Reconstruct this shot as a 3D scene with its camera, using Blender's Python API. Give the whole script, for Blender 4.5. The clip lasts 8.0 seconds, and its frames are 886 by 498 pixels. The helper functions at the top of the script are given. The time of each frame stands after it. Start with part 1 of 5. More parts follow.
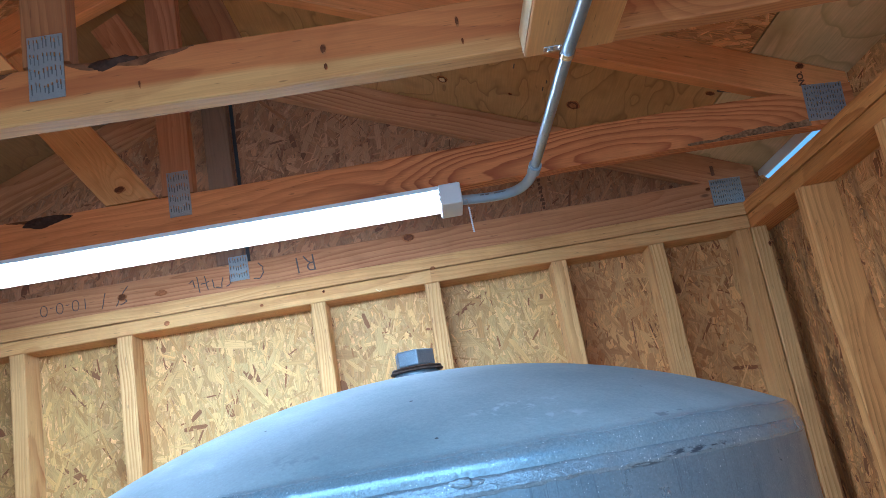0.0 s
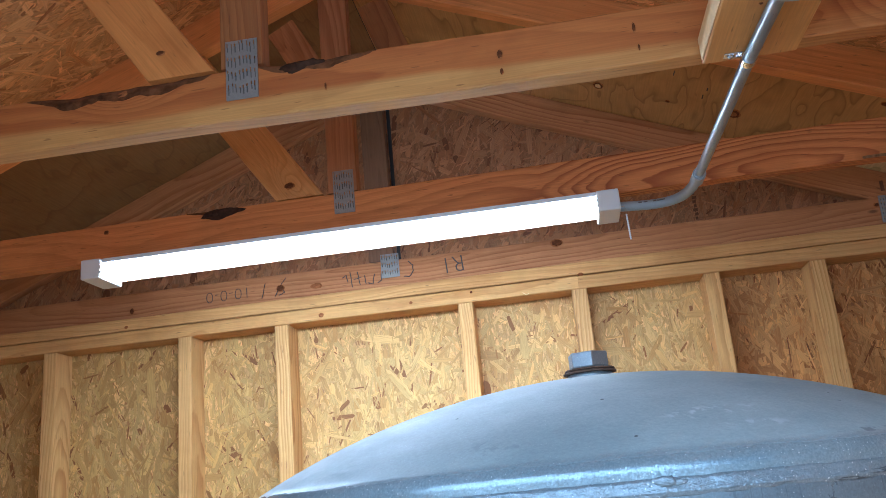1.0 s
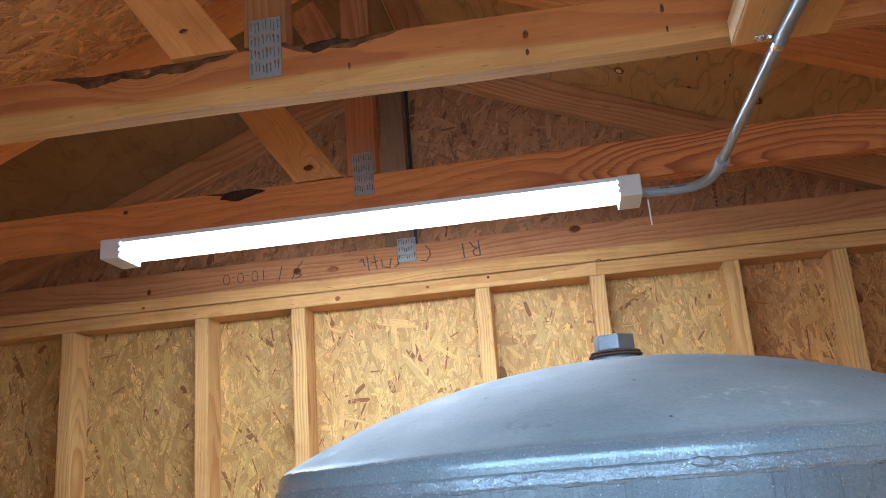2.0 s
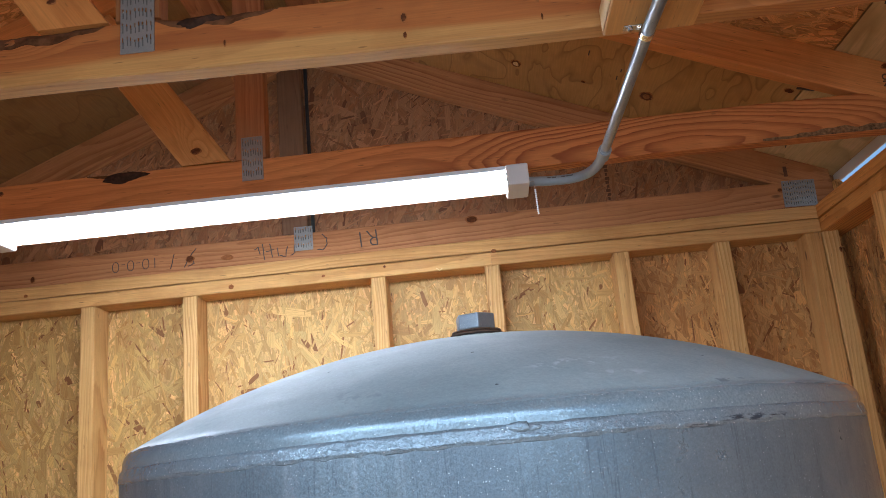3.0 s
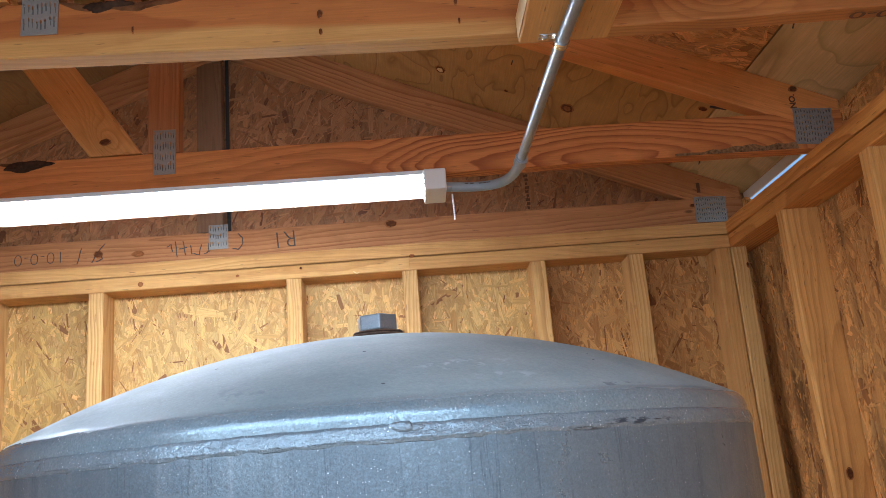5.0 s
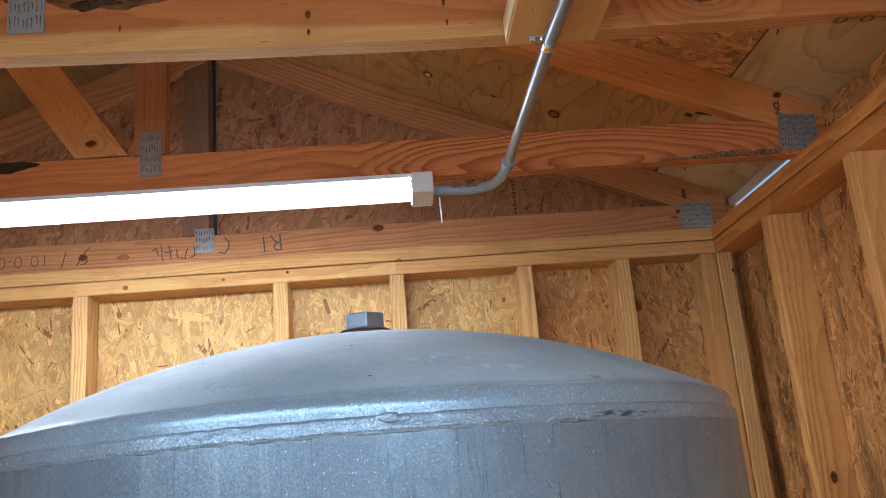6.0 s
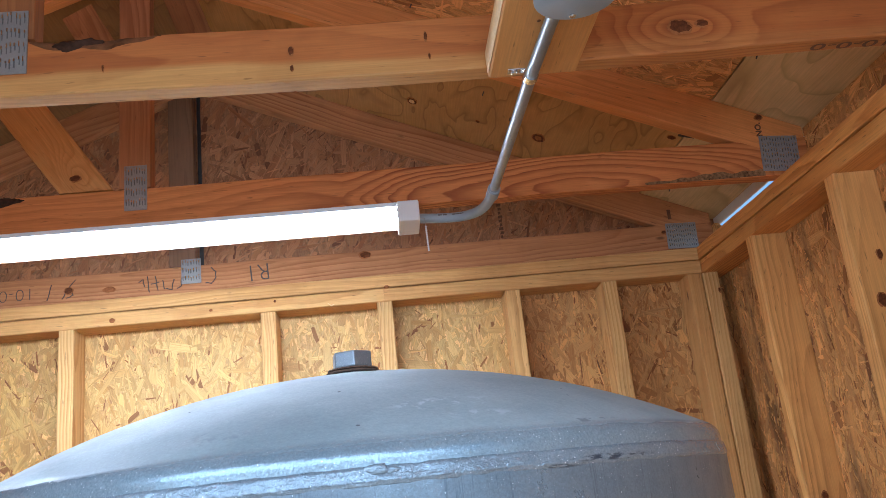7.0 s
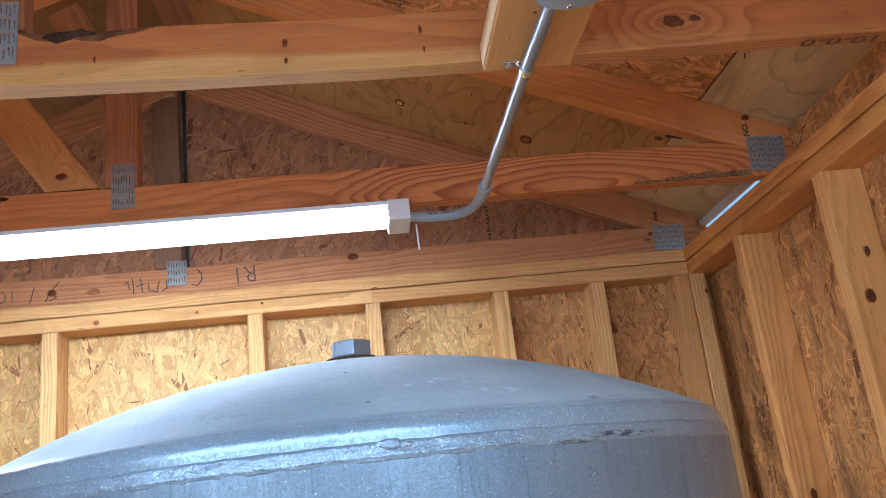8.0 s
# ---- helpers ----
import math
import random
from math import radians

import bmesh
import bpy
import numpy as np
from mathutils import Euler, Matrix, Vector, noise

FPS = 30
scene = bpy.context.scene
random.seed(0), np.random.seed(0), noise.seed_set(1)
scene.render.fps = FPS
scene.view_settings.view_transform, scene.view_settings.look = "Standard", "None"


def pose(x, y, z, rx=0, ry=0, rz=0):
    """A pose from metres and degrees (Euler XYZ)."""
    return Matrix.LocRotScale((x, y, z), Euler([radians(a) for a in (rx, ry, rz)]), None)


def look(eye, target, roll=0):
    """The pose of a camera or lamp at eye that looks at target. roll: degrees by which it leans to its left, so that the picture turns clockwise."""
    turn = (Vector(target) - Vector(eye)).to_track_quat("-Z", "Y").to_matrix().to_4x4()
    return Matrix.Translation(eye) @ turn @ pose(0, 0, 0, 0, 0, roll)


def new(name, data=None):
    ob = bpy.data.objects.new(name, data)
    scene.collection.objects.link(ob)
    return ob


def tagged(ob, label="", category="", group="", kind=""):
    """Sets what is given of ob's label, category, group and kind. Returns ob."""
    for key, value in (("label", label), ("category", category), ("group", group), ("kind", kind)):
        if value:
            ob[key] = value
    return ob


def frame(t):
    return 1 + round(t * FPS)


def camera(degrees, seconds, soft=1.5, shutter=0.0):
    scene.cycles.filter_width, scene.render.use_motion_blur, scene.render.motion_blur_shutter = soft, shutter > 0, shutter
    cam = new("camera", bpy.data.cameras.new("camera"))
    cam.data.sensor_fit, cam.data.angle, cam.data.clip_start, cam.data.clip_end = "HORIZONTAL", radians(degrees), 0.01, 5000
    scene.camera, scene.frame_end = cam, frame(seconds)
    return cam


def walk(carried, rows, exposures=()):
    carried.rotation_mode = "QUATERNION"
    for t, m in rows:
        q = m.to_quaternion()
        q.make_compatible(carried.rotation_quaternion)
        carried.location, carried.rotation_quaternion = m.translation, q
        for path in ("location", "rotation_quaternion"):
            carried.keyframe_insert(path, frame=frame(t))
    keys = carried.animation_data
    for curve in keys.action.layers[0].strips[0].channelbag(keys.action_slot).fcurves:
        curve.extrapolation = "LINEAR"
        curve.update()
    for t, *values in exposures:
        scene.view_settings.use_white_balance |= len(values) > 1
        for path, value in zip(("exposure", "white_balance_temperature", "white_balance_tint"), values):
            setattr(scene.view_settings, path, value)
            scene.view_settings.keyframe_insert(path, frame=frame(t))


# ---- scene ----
cam = camera(55.4, 8.0, soft=0.7)

PATH = [
    (0, (0.003, -0.097, 1.882), (0.058, 1.838, 2.386), -10.2),
    (0.1, (-0.009, -0.105, 1.878), (-0.004, 1.827, 2.398), -9.1),
    (0.2, (-0.021, -0.109, 1.873), (-0.061, 1.82, 2.401), -7.8),
    (0.3, (-0.031, -0.109, 1.872), (-0.117, 1.817, 2.406), -6.6),
    (0.4, (-0.042, -0.112, 1.868), (-0.168, 1.81, 2.41), -5.8),
    (0.5, (-0.049, -0.111, 1.875), (-0.212, 1.807, 2.416), -5.5),
    (0.7, (-0.056, -0.131, 1.869), (-0.265, 1.778, 2.429), -5.7),
    (1, (-0.056, -0.123, 1.878), (-0.296, 1.784, 2.434), -5.4),
    (1.2, (-0.066, -0.119, 1.881), (-0.321, 1.785, 2.44), -5.3),
    (2.3, (-0.075, -0.115, 1.868), (-0.339, 1.797, 2.391), -4.2),
    (2.5, (-0.057, -0.111, 1.864), (-0.299, 1.804, 2.388), -4.2),
    (2.7, (-0.033, -0.111, 1.857), (-0.203, 1.811, 2.382), -4.8),
    (2.8, (-0.019, -0.109, 1.855), (-0.156, 1.817, 2.377), -5.0),
    (3, (-0.011, -0.101, 1.848), (-0.095, 1.832, 2.355), -5.3),
    (3.5, (-0.009, -0.099, 1.84), (-0.037, 1.839, 2.333), -5.2),
    (4, (0.001, -0.101, 1.845), (0.0, 1.836, 2.345), -4.8),
    (4.5, (0.016, -0.094, 1.845), (0.064, 1.841, 2.35), -4.7),
    (6, (0.014, -0.087, 1.829), (0.134, 1.839, 2.356), -4.8),
    (6.5, (0.016, -0.096, 1.845), (0.144, 1.825, 2.389), -4.9),
    (7, (0.018, -0.095, 1.849), (0.169, 1.818, 2.414), -6.2),
    (7.5, (0.021, -0.085, 1.84), (0.212, 1.821, 2.416), -6.9),
    (8, (-0.006, -0.082, 1.828), (0.194, 1.821, 2.412), -6.7),
]
TONE = [(0, 0.1, 4320, 0), (0.5, 0.03, 4620, 1), (1, 0.05, 4870, 4), (2.5, -0.1, 5400, 8), (4, -0.06, 5640, 9), (4.5, 0.02, 5640, 9), (6, 0.05, 5480, 9), (6.5, 0.0, 5380, 9), (7, 0.23, 5240, 9), (7.5, 0.30, 5120, 9), (8, 0.33, 5020, 9)]
walk(cam, [(t, look(eye, target, roll)) for t, eye, target, roll in PATH], exposures=TONE)

# ---- light ----
LAMP_GLOW, LAMP_SIDE = 68.0, 27.0
world = bpy.data.worlds.new("world")
scene.world = world
world.use_nodes = True
wn = world.node_tree.nodes
sky = wn.new("ShaderNodeTexSky")
sky.sky_type, sky.sun_disc = "NISHITA", False
sky.sun_elevation, sky.sun_rotation = radians(47.6), radians(230)
world.node_tree.links.new(sky.outputs[0], wn["Background"].inputs[0])
wn["Background"].inputs[1].default_value = 0.15

sun = new("sun", bpy.data.lights.new("sun", "SUN"))
sun.data.energy, sun.data.angle, sun.data.color = 5.0, radians(0.5), (1.0, 0.95, 0.88)
sun.matrix_world = look((0, 0, 8), (4.2, 3.5, 2.0))

# Added area lamp: stands for daylight through an assumed, unseen doorway.
assumed_door_sky = new("assumed_door_daylight", bpy.data.lights.new("assumed_door_daylight", "AREA"))
assumed_door_sky.data.shape, assumed_door_sky.data.size, assumed_door_sky.data.size_y = "RECTANGLE", 1.3, 0.32
assumed_door_sky.data.energy, assumed_door_sky.data.color = 8.6, (0.74, 0.89, 1.0)
assumed_door_sky.matrix_world = look((-0.10, -0.19, 2.14), (0.60, 1.4, 2.30))

# ---- building dimensions ----
BX0, BX1 = -2.011, 1.021        # outer faces of the side wall framing
XM = -0.495                     # ridge line
IN_R, IN_L = 0.932, -1.922      # inner faces of the side wall framing
YB = 2.2                        # inner face of the back wall framing
YF = -0.16                      # inner face of the front wall
PLATE0, PLATE1 = 2.39, 2.467    # underside and top of the double plate
PITCH = 0.4167
HEEL = 2.578                    # underside of the roof sheathing over the outer wall face
SLOPE = math.atan(PITCH)
CHORD = 0.089
T2 = 0.038


def roof_z(x):
    return HEEL + PITCH * (BX1 - XM - abs(x - XM))


# ---- materials ----
class Nodes:
    """A short way to write node materials."""

    def __init__(self, name):
        self.mat = bpy.data.materials.new(name)
        self.mat.use_nodes = True
        self.t = self.mat.node_tree
        self.bsdf = self.t.nodes["Principled BSDF"]

    def add(self, kind, links=(), **props):
        n = self.t.nodes.new("ShaderNode" + kind)
        if "operation" in props:
            n.operation = props["operation"]
        if "use_clamp" in props:
            n.use_clamp = props["use_clamp"]
        if "blend_type" in props:
            n.blend_type = props["blend_type"]
        if "vector_type" in props:
            n.vector_type = props["vector_type"]
        if "voronoi_dimensions" in props:
            n.voronoi_dimensions = props["voronoi_dimensions"]
        if "feature" in props:
            n.feature = props["feature"]
        for slot, v in links:
            self.put(n.inputs[slot], v)
        return n

    def put(self, socket, v):
        if hasattr(v, "is_output"):
            self.t.links.new(v, socket)
        else:
            socket.default_value = v

    def math(self, op, a, b=0.0, clamp=False):
        return self.add("Math", ((0, a), (1, b)), operation=op, use_clamp=clamp).outputs[0]

    def vmath(self, op, a, b):
        return self.add("VectorMath", ((0, a), (1, b)), operation=op).outputs[0]

    def mix(self, f, a, b, mode="MIX"):
        n = self.add("MixRGB", ((0, f), (1, a), (2, b)), blend_type=mode)
        return n.outputs[0]

    def ramp(self, f, *stops):
        n = self.add("ValToRGB", ((0, f),))
        e = n.color_ramp.elements
        while len(e) < len(stops):
            e.new(0.5)
        for el, (p, c) in zip(e, stops):
            el.position, el.color = p, (*c, 1) if len(c) == 3 else c
        return n.outputs[0]

    def span(self, v, a, b, c=0.0, d=1.0):
        return self.add("MapRange", ((0, v), (1, a), (2, b), (3, c), (4, d))).outputs[0]

    def noise(self, vec, scale, detail=3.0, rough=0.5, distort=0.0):
        return self.add("TexNoise", (("Vector", vec), ("Scale", scale), ("Detail", detail), ("Roughness", rough), ("Distortion", distort))).outputs

    def bump(self, h, strength, dist, normal=None):
        n = self.add("Bump", (("Height", h), ("Strength", strength), ("Distance", dist)))
        if normal is not None:
            self.put(n.inputs["Normal"], normal)
        return n.outputs[0]

    def finish(self, colour, rough, bump=None, metal=0.0, spec=0.5):
        self.put(self.bsdf.inputs["Base Color"], colour)
        self.put(self.bsdf.inputs["Roughness"], rough)
        self.put(self.bsdf.inputs["Metallic"], metal)
        self.put(self.bsdf.inputs["Specular IOR Level"], spec)
        if bump is not None:
            self.put(self.bsdf.inputs["Normal"], bump)
        return self.mat


def lumber(name, early, late, red, spread=0.16, knots=0.5, rings=90.0, bold=0.6, sap=None, pith=(0.02, 0.07), lean=0.030, arch=None, swirls=()):
    """Sawn softwood; the grain runs along the board's own x axis. pith: least and greatest depth of the log's heart
    behind the board; lean: how fast that depth changes along the board, which draws the pointed arches."""
    m = Nodes(name)
    obj = m.add("TexCoord").outputs["Object"]
    rnd = m.add("ObjectInfo").outputs["Random"]
    rnd2 = m.math("FRACT", m.math("MULTIPLY", rnd, 7.31))
    rnd3 = m.math("FRACT", m.math("MULTIPLY", rnd, 23.7))
    seedv = m.add("CombineXYZ", ((0, m.math("MULTIPLY", rnd, 37.0)), (1, m.math("MULTIPLY", rnd, 3.1)), (2, m.math("MULTIPLY", rnd, 11.0)))).outputs[0]
    shifted = m.vmath("ADD", obj, seedv)
    ox = m.add("SeparateXYZ", ((0, obj),)).outputs
    # growth rings of a long log whose heart wanders and leans past the board
    slow = m.add("SeparateColor", ((0, m.noise(m.vmath("MULTIPLY", shifted, (1.5, 3.0, 3.0)), 1.0, 2.0, 0.45)["Color"]),)).outputs
    fret = m.add("SeparateColor", ((0, m.noise(m.vmath("MULTIPLY", shifted, (7.0, 26.0, 26.0)), 1.0, 3.0, 0.55)["Color"]),)).outputs
    sway = m.math("ADD", m.math("MULTIPLY", m.math("SUBTRACT", slow[0], 0.5), 0.075), m.math("MULTIPLY", m.math("SUBTRACT", fret[0], 0.5), 0.010))
    dip = m.math("ADD", m.math("MULTIPLY", m.math("SUBTRACT", slow[1], 0.5), 0.085), m.math("MULTIPLY", m.math("SUBTRACT", fret[1], 0.5), 0.008))
    across = m.math("ADD", m.math("ADD", ox[1], m.span(rnd3, 0, 1, -0.035, 0.035)), sway)
    slant = m.math("MULTIPLY", m.math("MULTIPLY", ox[0], lean), m.math("SUBTRACT", m.math("MULTIPLY", m.math("GREATER_THAN", rnd3, 0.5), 2.0), 1.0))
    if arch is not None:
        # nested ovals where the saw just met the heart
        slant = m.math("MULTIPLY", m.math("POWER", m.math("MINIMUM", m.math("ABSOLUTE", m.math("SUBTRACT", ox[0], arch)), 0.5), 1.6), 0.20)
        calm = m.span(m.math("ABSOLUTE", m.math("SUBTRACT", ox[0], arch)), 0.35, 0.8, 1.0, 0.30)
    depth = m.math("ADD", m.math("ADD", m.math("ADD", ox[2], m.span(rnd2, 0, 1, *pith)), slant), dip)
    rad = m.math("SQRT", m.math("ADD", m.math("POWER", across, 2.0), m.math("POWER", depth, 2.0)))
    for kx, ky, long, wide in swirls:
        # the rings part and close again round a knot
        away = m.math("ADD", m.math("POWER", m.math("DIVIDE", m.math("SUBTRACT", ox[0], kx), long), 2.0), m.math("POWER", m.math("DIVIDE", m.math("SUBTRACT", ox[1], ky), wide), 2.0))
        rad = m.math("ADD", rad, m.math("MULTIPLY", m.math("EXPONENT", m.math("MULTIPLY", away, -1.0)), 0.055))
    years = m.noise(m.add("CombineXYZ", ((0, m.math("MULTIPLY", rad, 38.0)), (1, m.math("MULTIPLY", rnd, 50.0)), (2, 0.0))).outputs[0], 1.0, 2.0)["Fac"]
    ring = m.math("FRACT", m.math("ADD", m.math("MULTIPLY", rad, rings), m.math("MULTIPLY", years, 2.4)))
    lateness = m.ramp(ring, (0.0, (0.12, 0.12, 0.12)), (0.35, (0.06, 0.06, 0.06)), (0.80, (0.8, 0.8, 0.8)), (0.92, (1, 1, 1)), (1.0, (0.12, 0.12, 0.12)))
    fibre = m.noise(m.vmath("MULTIPLY", shifted, (9.0, 380.0, 380.0)), 1.0, 3.0, 0.65)["Fac"]
    broad = m.noise(m.vmath("MULTIPLY", shifted, (1.6, 11.0, 11.0)), 1.0, 3.0, 0.55)["Fac"]
    streak = m.noise(m.vmath("MULTIPLY", shifted, (3.0, 60.0, 60.0)), 1.0, 3.0, 0.6)["Fac"]
    patch = m.span(m.noise(m.vmath("MULTIPLY", shifted, (2.0, 8.0, 8.0)), 1.0, 2.0)["Fac"], 0.32, 0.66, 0.25, 1.0)
    if arch is not None:
        patch = m.math("MULTIPLY", m.math("ADD", m.math("MULTIPLY", patch, 0.4), 0.5), calm)
    body = m.mix(m.math("MULTIPLY", m.math("MULTIPLY", lateness, bold), patch), early, late)
    body = m.mix(m.span(broad, 0.38, 0.66, 0.0, 0.75), body, m.mix(0.6, body, red))
    if sap is not None:
        # pale sapwood along the lower edge
        edge = m.math("ADD", ox[1], m.math("MULTIPLY", m.math("SUBTRACT", m.noise(m.vmath("MULTIPLY", shifted, (2.2, 9.0, 0.0)), 1.0, 2.0)["Fac"], 0.5), 0.050))
        pale = m.mix(m.math("MULTIPLY", lateness, 0.22), (0.63, 0.335, 0.100, 1), late)
        reach = m.span(ox[0], 2.05, 2.45, 1.0, 0.25)
        body = m.mix(m.math("MULTIPLY", m.span(edge, sap - 0.005, sap + 0.007, 0.9, 0.0), reach), body, pale)
    body = m.mix(m.span(streak, 0.60, 0.74, 0.0, 0.35), body, late)
    body = m.mix(1.0, body, m.ramp(fibre, (0.28, (0.84, 0.82, 0.80)), (0.7, (1.07, 1.07, 1.07))), "MULTIPLY")
    tone = m.ramp(rnd, (0.0, (1 - spread, 1 - spread * 1.15, 1 - spread * 1.3)), (1.0, (1 + spread * 0.6, 1 + spread * 0.6, 1 + spread * 0.5)))
    body = m.mix(1.0, body, tone, "MULTIPLY")
    # short dark resin dashes, pin knots, handling grime
    dash = m.noise(m.vmath("MULTIPLY", shifted, (26.0, 240.0, 240.0)), 1.0, 1.0)["Fac"]
    body = m.mix(m.span(dash, 0.71, 0.77, 0.0, 0.5), body, (0.12, 0.045, 0.018, 1))
    vor = m.add("TexVoronoi", (("Vector", m.vmath("MULTIPLY", shifted, (5.0, 13.0, 13.0))), ("Scale", 1.0)))
    speck = m.math("MULTIPLY", m.span(vor.outputs["Distance"], 0.04, 0.09, 1.0, 0.0), m.math("GREATER_THAN", m.add("SeparateColor", ((0, vor.outputs["Color"]),)).outputs[0], 1.0 - knots * 0.4))
    body = m.mix(m.math("MULTIPLY", speck, 0.75), body, (0.10, 0.04, 0.02, 1))
    grime = m.noise(shifted, 5.0, 5.0, 0.65)["Fac"]
    body = m.mix(m.span(grime, 0.50, 0.72, 0.0, 0.42), body, m.mix(1.0, body, (0.60, 0.50, 0.42, 1), "MULTIPLY"))
    h = m.math("ADD", m.math("MULTIPLY", fibre, 0.6), m.math("MULTIPLY", lateness, 0.4))
    return m.finish(body, m.span(fibre, 0.2, 0.8, 0.55, 0.75), m.bump(h, 0.3, 0.0011), spec=0.33)


def strand_board(name, light, mid, dark, stain=0.0):
    """Oriented strand board: layers of flakes laid at several angles, in the panel's own x and y."""
    m = Nodes(name)
    obj = m.add("TexCoord").outputs["Object"]
    rnd = m.add("ObjectInfo").outputs["Random"]
    jig = m.add("CombineXYZ", ((0, m.math("MULTIPLY", rnd, 19.0)), (1, m.math("MULTIPLY", rnd, 7.0)), (2, 0.0))).outputs[0]
    base = m.vmath("ADD", m.vmath("MULTIPLY", obj, (1, 1, 0)), jig)
    warp = m.noise(base, 9.0, 2.0)["Color"]
    base = m.vmath("ADD", base, m.vmath("MULTIPLY", m.vmath("SUBTRACT", warp, (0.5, 0.5, 0.5)), (0.012, 0.012, 0.0)))
    tone, height, edge = None, None, None
    for n, (turn, long, wide) in enumerate(((88, 9, 34), (62, 12, 50), (112, 11, 44), (22, 17, 60), (146, 16, 60), (80, 8, 34), (100, 18, 84))):
        v = m.add("Mapping", (("Vector", base), ("Location", (n * 0.37, n * 0.19, 0)), ("Rotation", (0, 0, radians(turn))), ("Scale", (1 / long, 1 / wide, 1))), vector_type="TEXTURE").outputs[0]
        vo = m.add("TexVoronoi", (("Vector", v), ("Scale", 1.0), ("Randomness", 1.0)), voronoi_dimensions="2D")
        c = m.add("SeparateColor", ((0, vo.outputs["Color"]),)).outputs
        ed = m.add("TexVoronoi", (("Vector", v), ("Scale", 1.0)), voronoi_dimensions="2D", feature="DISTANCE_TO_EDGE").outputs["Distance"]
        grain = m.noise(m.vmath("MULTIPLY", v, (0.5, 5.0, 1)), 1.6, 3.0, 0.6)["Fac"]
        val = m.math("ADD", m.math("MULTIPLY", c[0], 0.75), m.math("MULTIPLY", grain, 0.25))
        if tone is None:
            tone, height, edge = val, c[2], ed
        else:
            pick = m.math("MULTIPLY", m.math("GREATER_THAN", c[1], 0.62), m.math("GREATER_THAN", ed, 0.045))
            tone = m.mix(pick, tone, val)
            height = m.mix(pick, height, m.math("ADD", c[2], 0.15 * n))
            edge = m.mix(pick, edge, ed)
    col = m.ramp(tone, (0.08, dark), (0.17, mid), (0.36, tuple(c * 0.88 for c in light)), (0.68, light), (0.86, tuple(min(1, c * 1.28) for c in light)))
    # small shadows between flakes, painted as darker borders
    col = m.mix(m.span(edge, 0.0, 0.06, 0.55, 0.0), col, m.mix(1.0, col, (0.5, 0.38, 0.3, 1), "MULTIPLY"))
    pale = tuple(min(1, c * 1.34) for c in light) + (1,)
    russet, brown = (light[0] * 0.52, light[1] * 0.34, light[2] * 0.26, 1), (light[0] * 0.42, light[1] * 0.30, light[2] * 0.26, 1)
    for turn, lx, ly, cut, tint, amount in ((74, 15, 75, 0.95, russet, 0.7), (108, 19, 150, 0.962, brown, 0.55), (82, 12, 70, 0.90, pale, 0.5), (118, 14, 90, 0.92, pale, 0.5), (101, 24, 200, 0.88, pale, 0.45), (66, 26, 220, 0.94, brown, 0.5), (93, 70, 150, 0.978, brown, 0.6)):
        v = m.add("Mapping", (("Vector", base), ("Location", (turn * 0.013, turn * 0.007, 0)), ("Rotation", (0, 0, radians(turn))), ("Scale", (1 / lx, 1 / ly, 1))), vector_type="TEXTURE").outputs[0]
        v = m.vmath("ADD", v, m.vmath("MULTIPLY", m.vmath("SUBTRACT", m.noise(v, 2.5, 2.0)["Color"], (0.5, 0.5, 0.5)), (0.25, 0.35, 0.0)))
        vo = m.add("TexVoronoi", (("Vector", v), ("Scale", 1.0)), voronoi_dimensions="2D")
        c = m.add("SeparateColor", ((0, vo.outputs["Color"]),)).outputs
        sliver = m.math("MULTIPLY", m.math("GREATER_THAN", c[0], cut), m.span(vo.outputs["Distance"], 0.24, 0.46, amount, 0.0))
        col = m.mix(sliver, col, tint)
    fine = m.noise(m.vmath("MULTIPLY", base, (1, 1, 0)), 160.0, 3.0, 0.65)["Fac"]
    col = m.mix(1.0, col, m.ramp(fine, (0.3, (0.78, 0.75, 0.72)), (0.68, (1.07, 1.07, 1.07))), "MULTIPLY")
    fibre = m.noise(m.vmath("MULTIPLY", base, (330.0, 26.0, 0)), 1.0, 4.0, 0.7, 0.6)["Fac"]
    col = m.mix(1.0, col, m.ramp(fibre, (0.3, (0.74, 0.68, 0.62)), (0.52, (1.0, 1.0, 1.0)), (0.72, (1.14, 1.15, 1.16))), "MULTIPLY")
    big = m.noise(base, 2.4, 4.0, 0.6)["Fac"]
    col = m.mix(m.span(big, 0.47, 0.68, 0.0, 0.55), col, m.mix(1.0, col, (0.72, 0.56, 0.44, 1), "MULTIPLY"))
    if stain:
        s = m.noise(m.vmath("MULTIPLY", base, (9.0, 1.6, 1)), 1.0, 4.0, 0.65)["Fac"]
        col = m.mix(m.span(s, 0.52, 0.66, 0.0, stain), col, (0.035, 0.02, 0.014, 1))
    bump = m.bump(height, 0.8, 0.003, m.bump(fine, 0.3, 0.0006))
    return m.finish(col, 0.62, bump, spec=0.4)


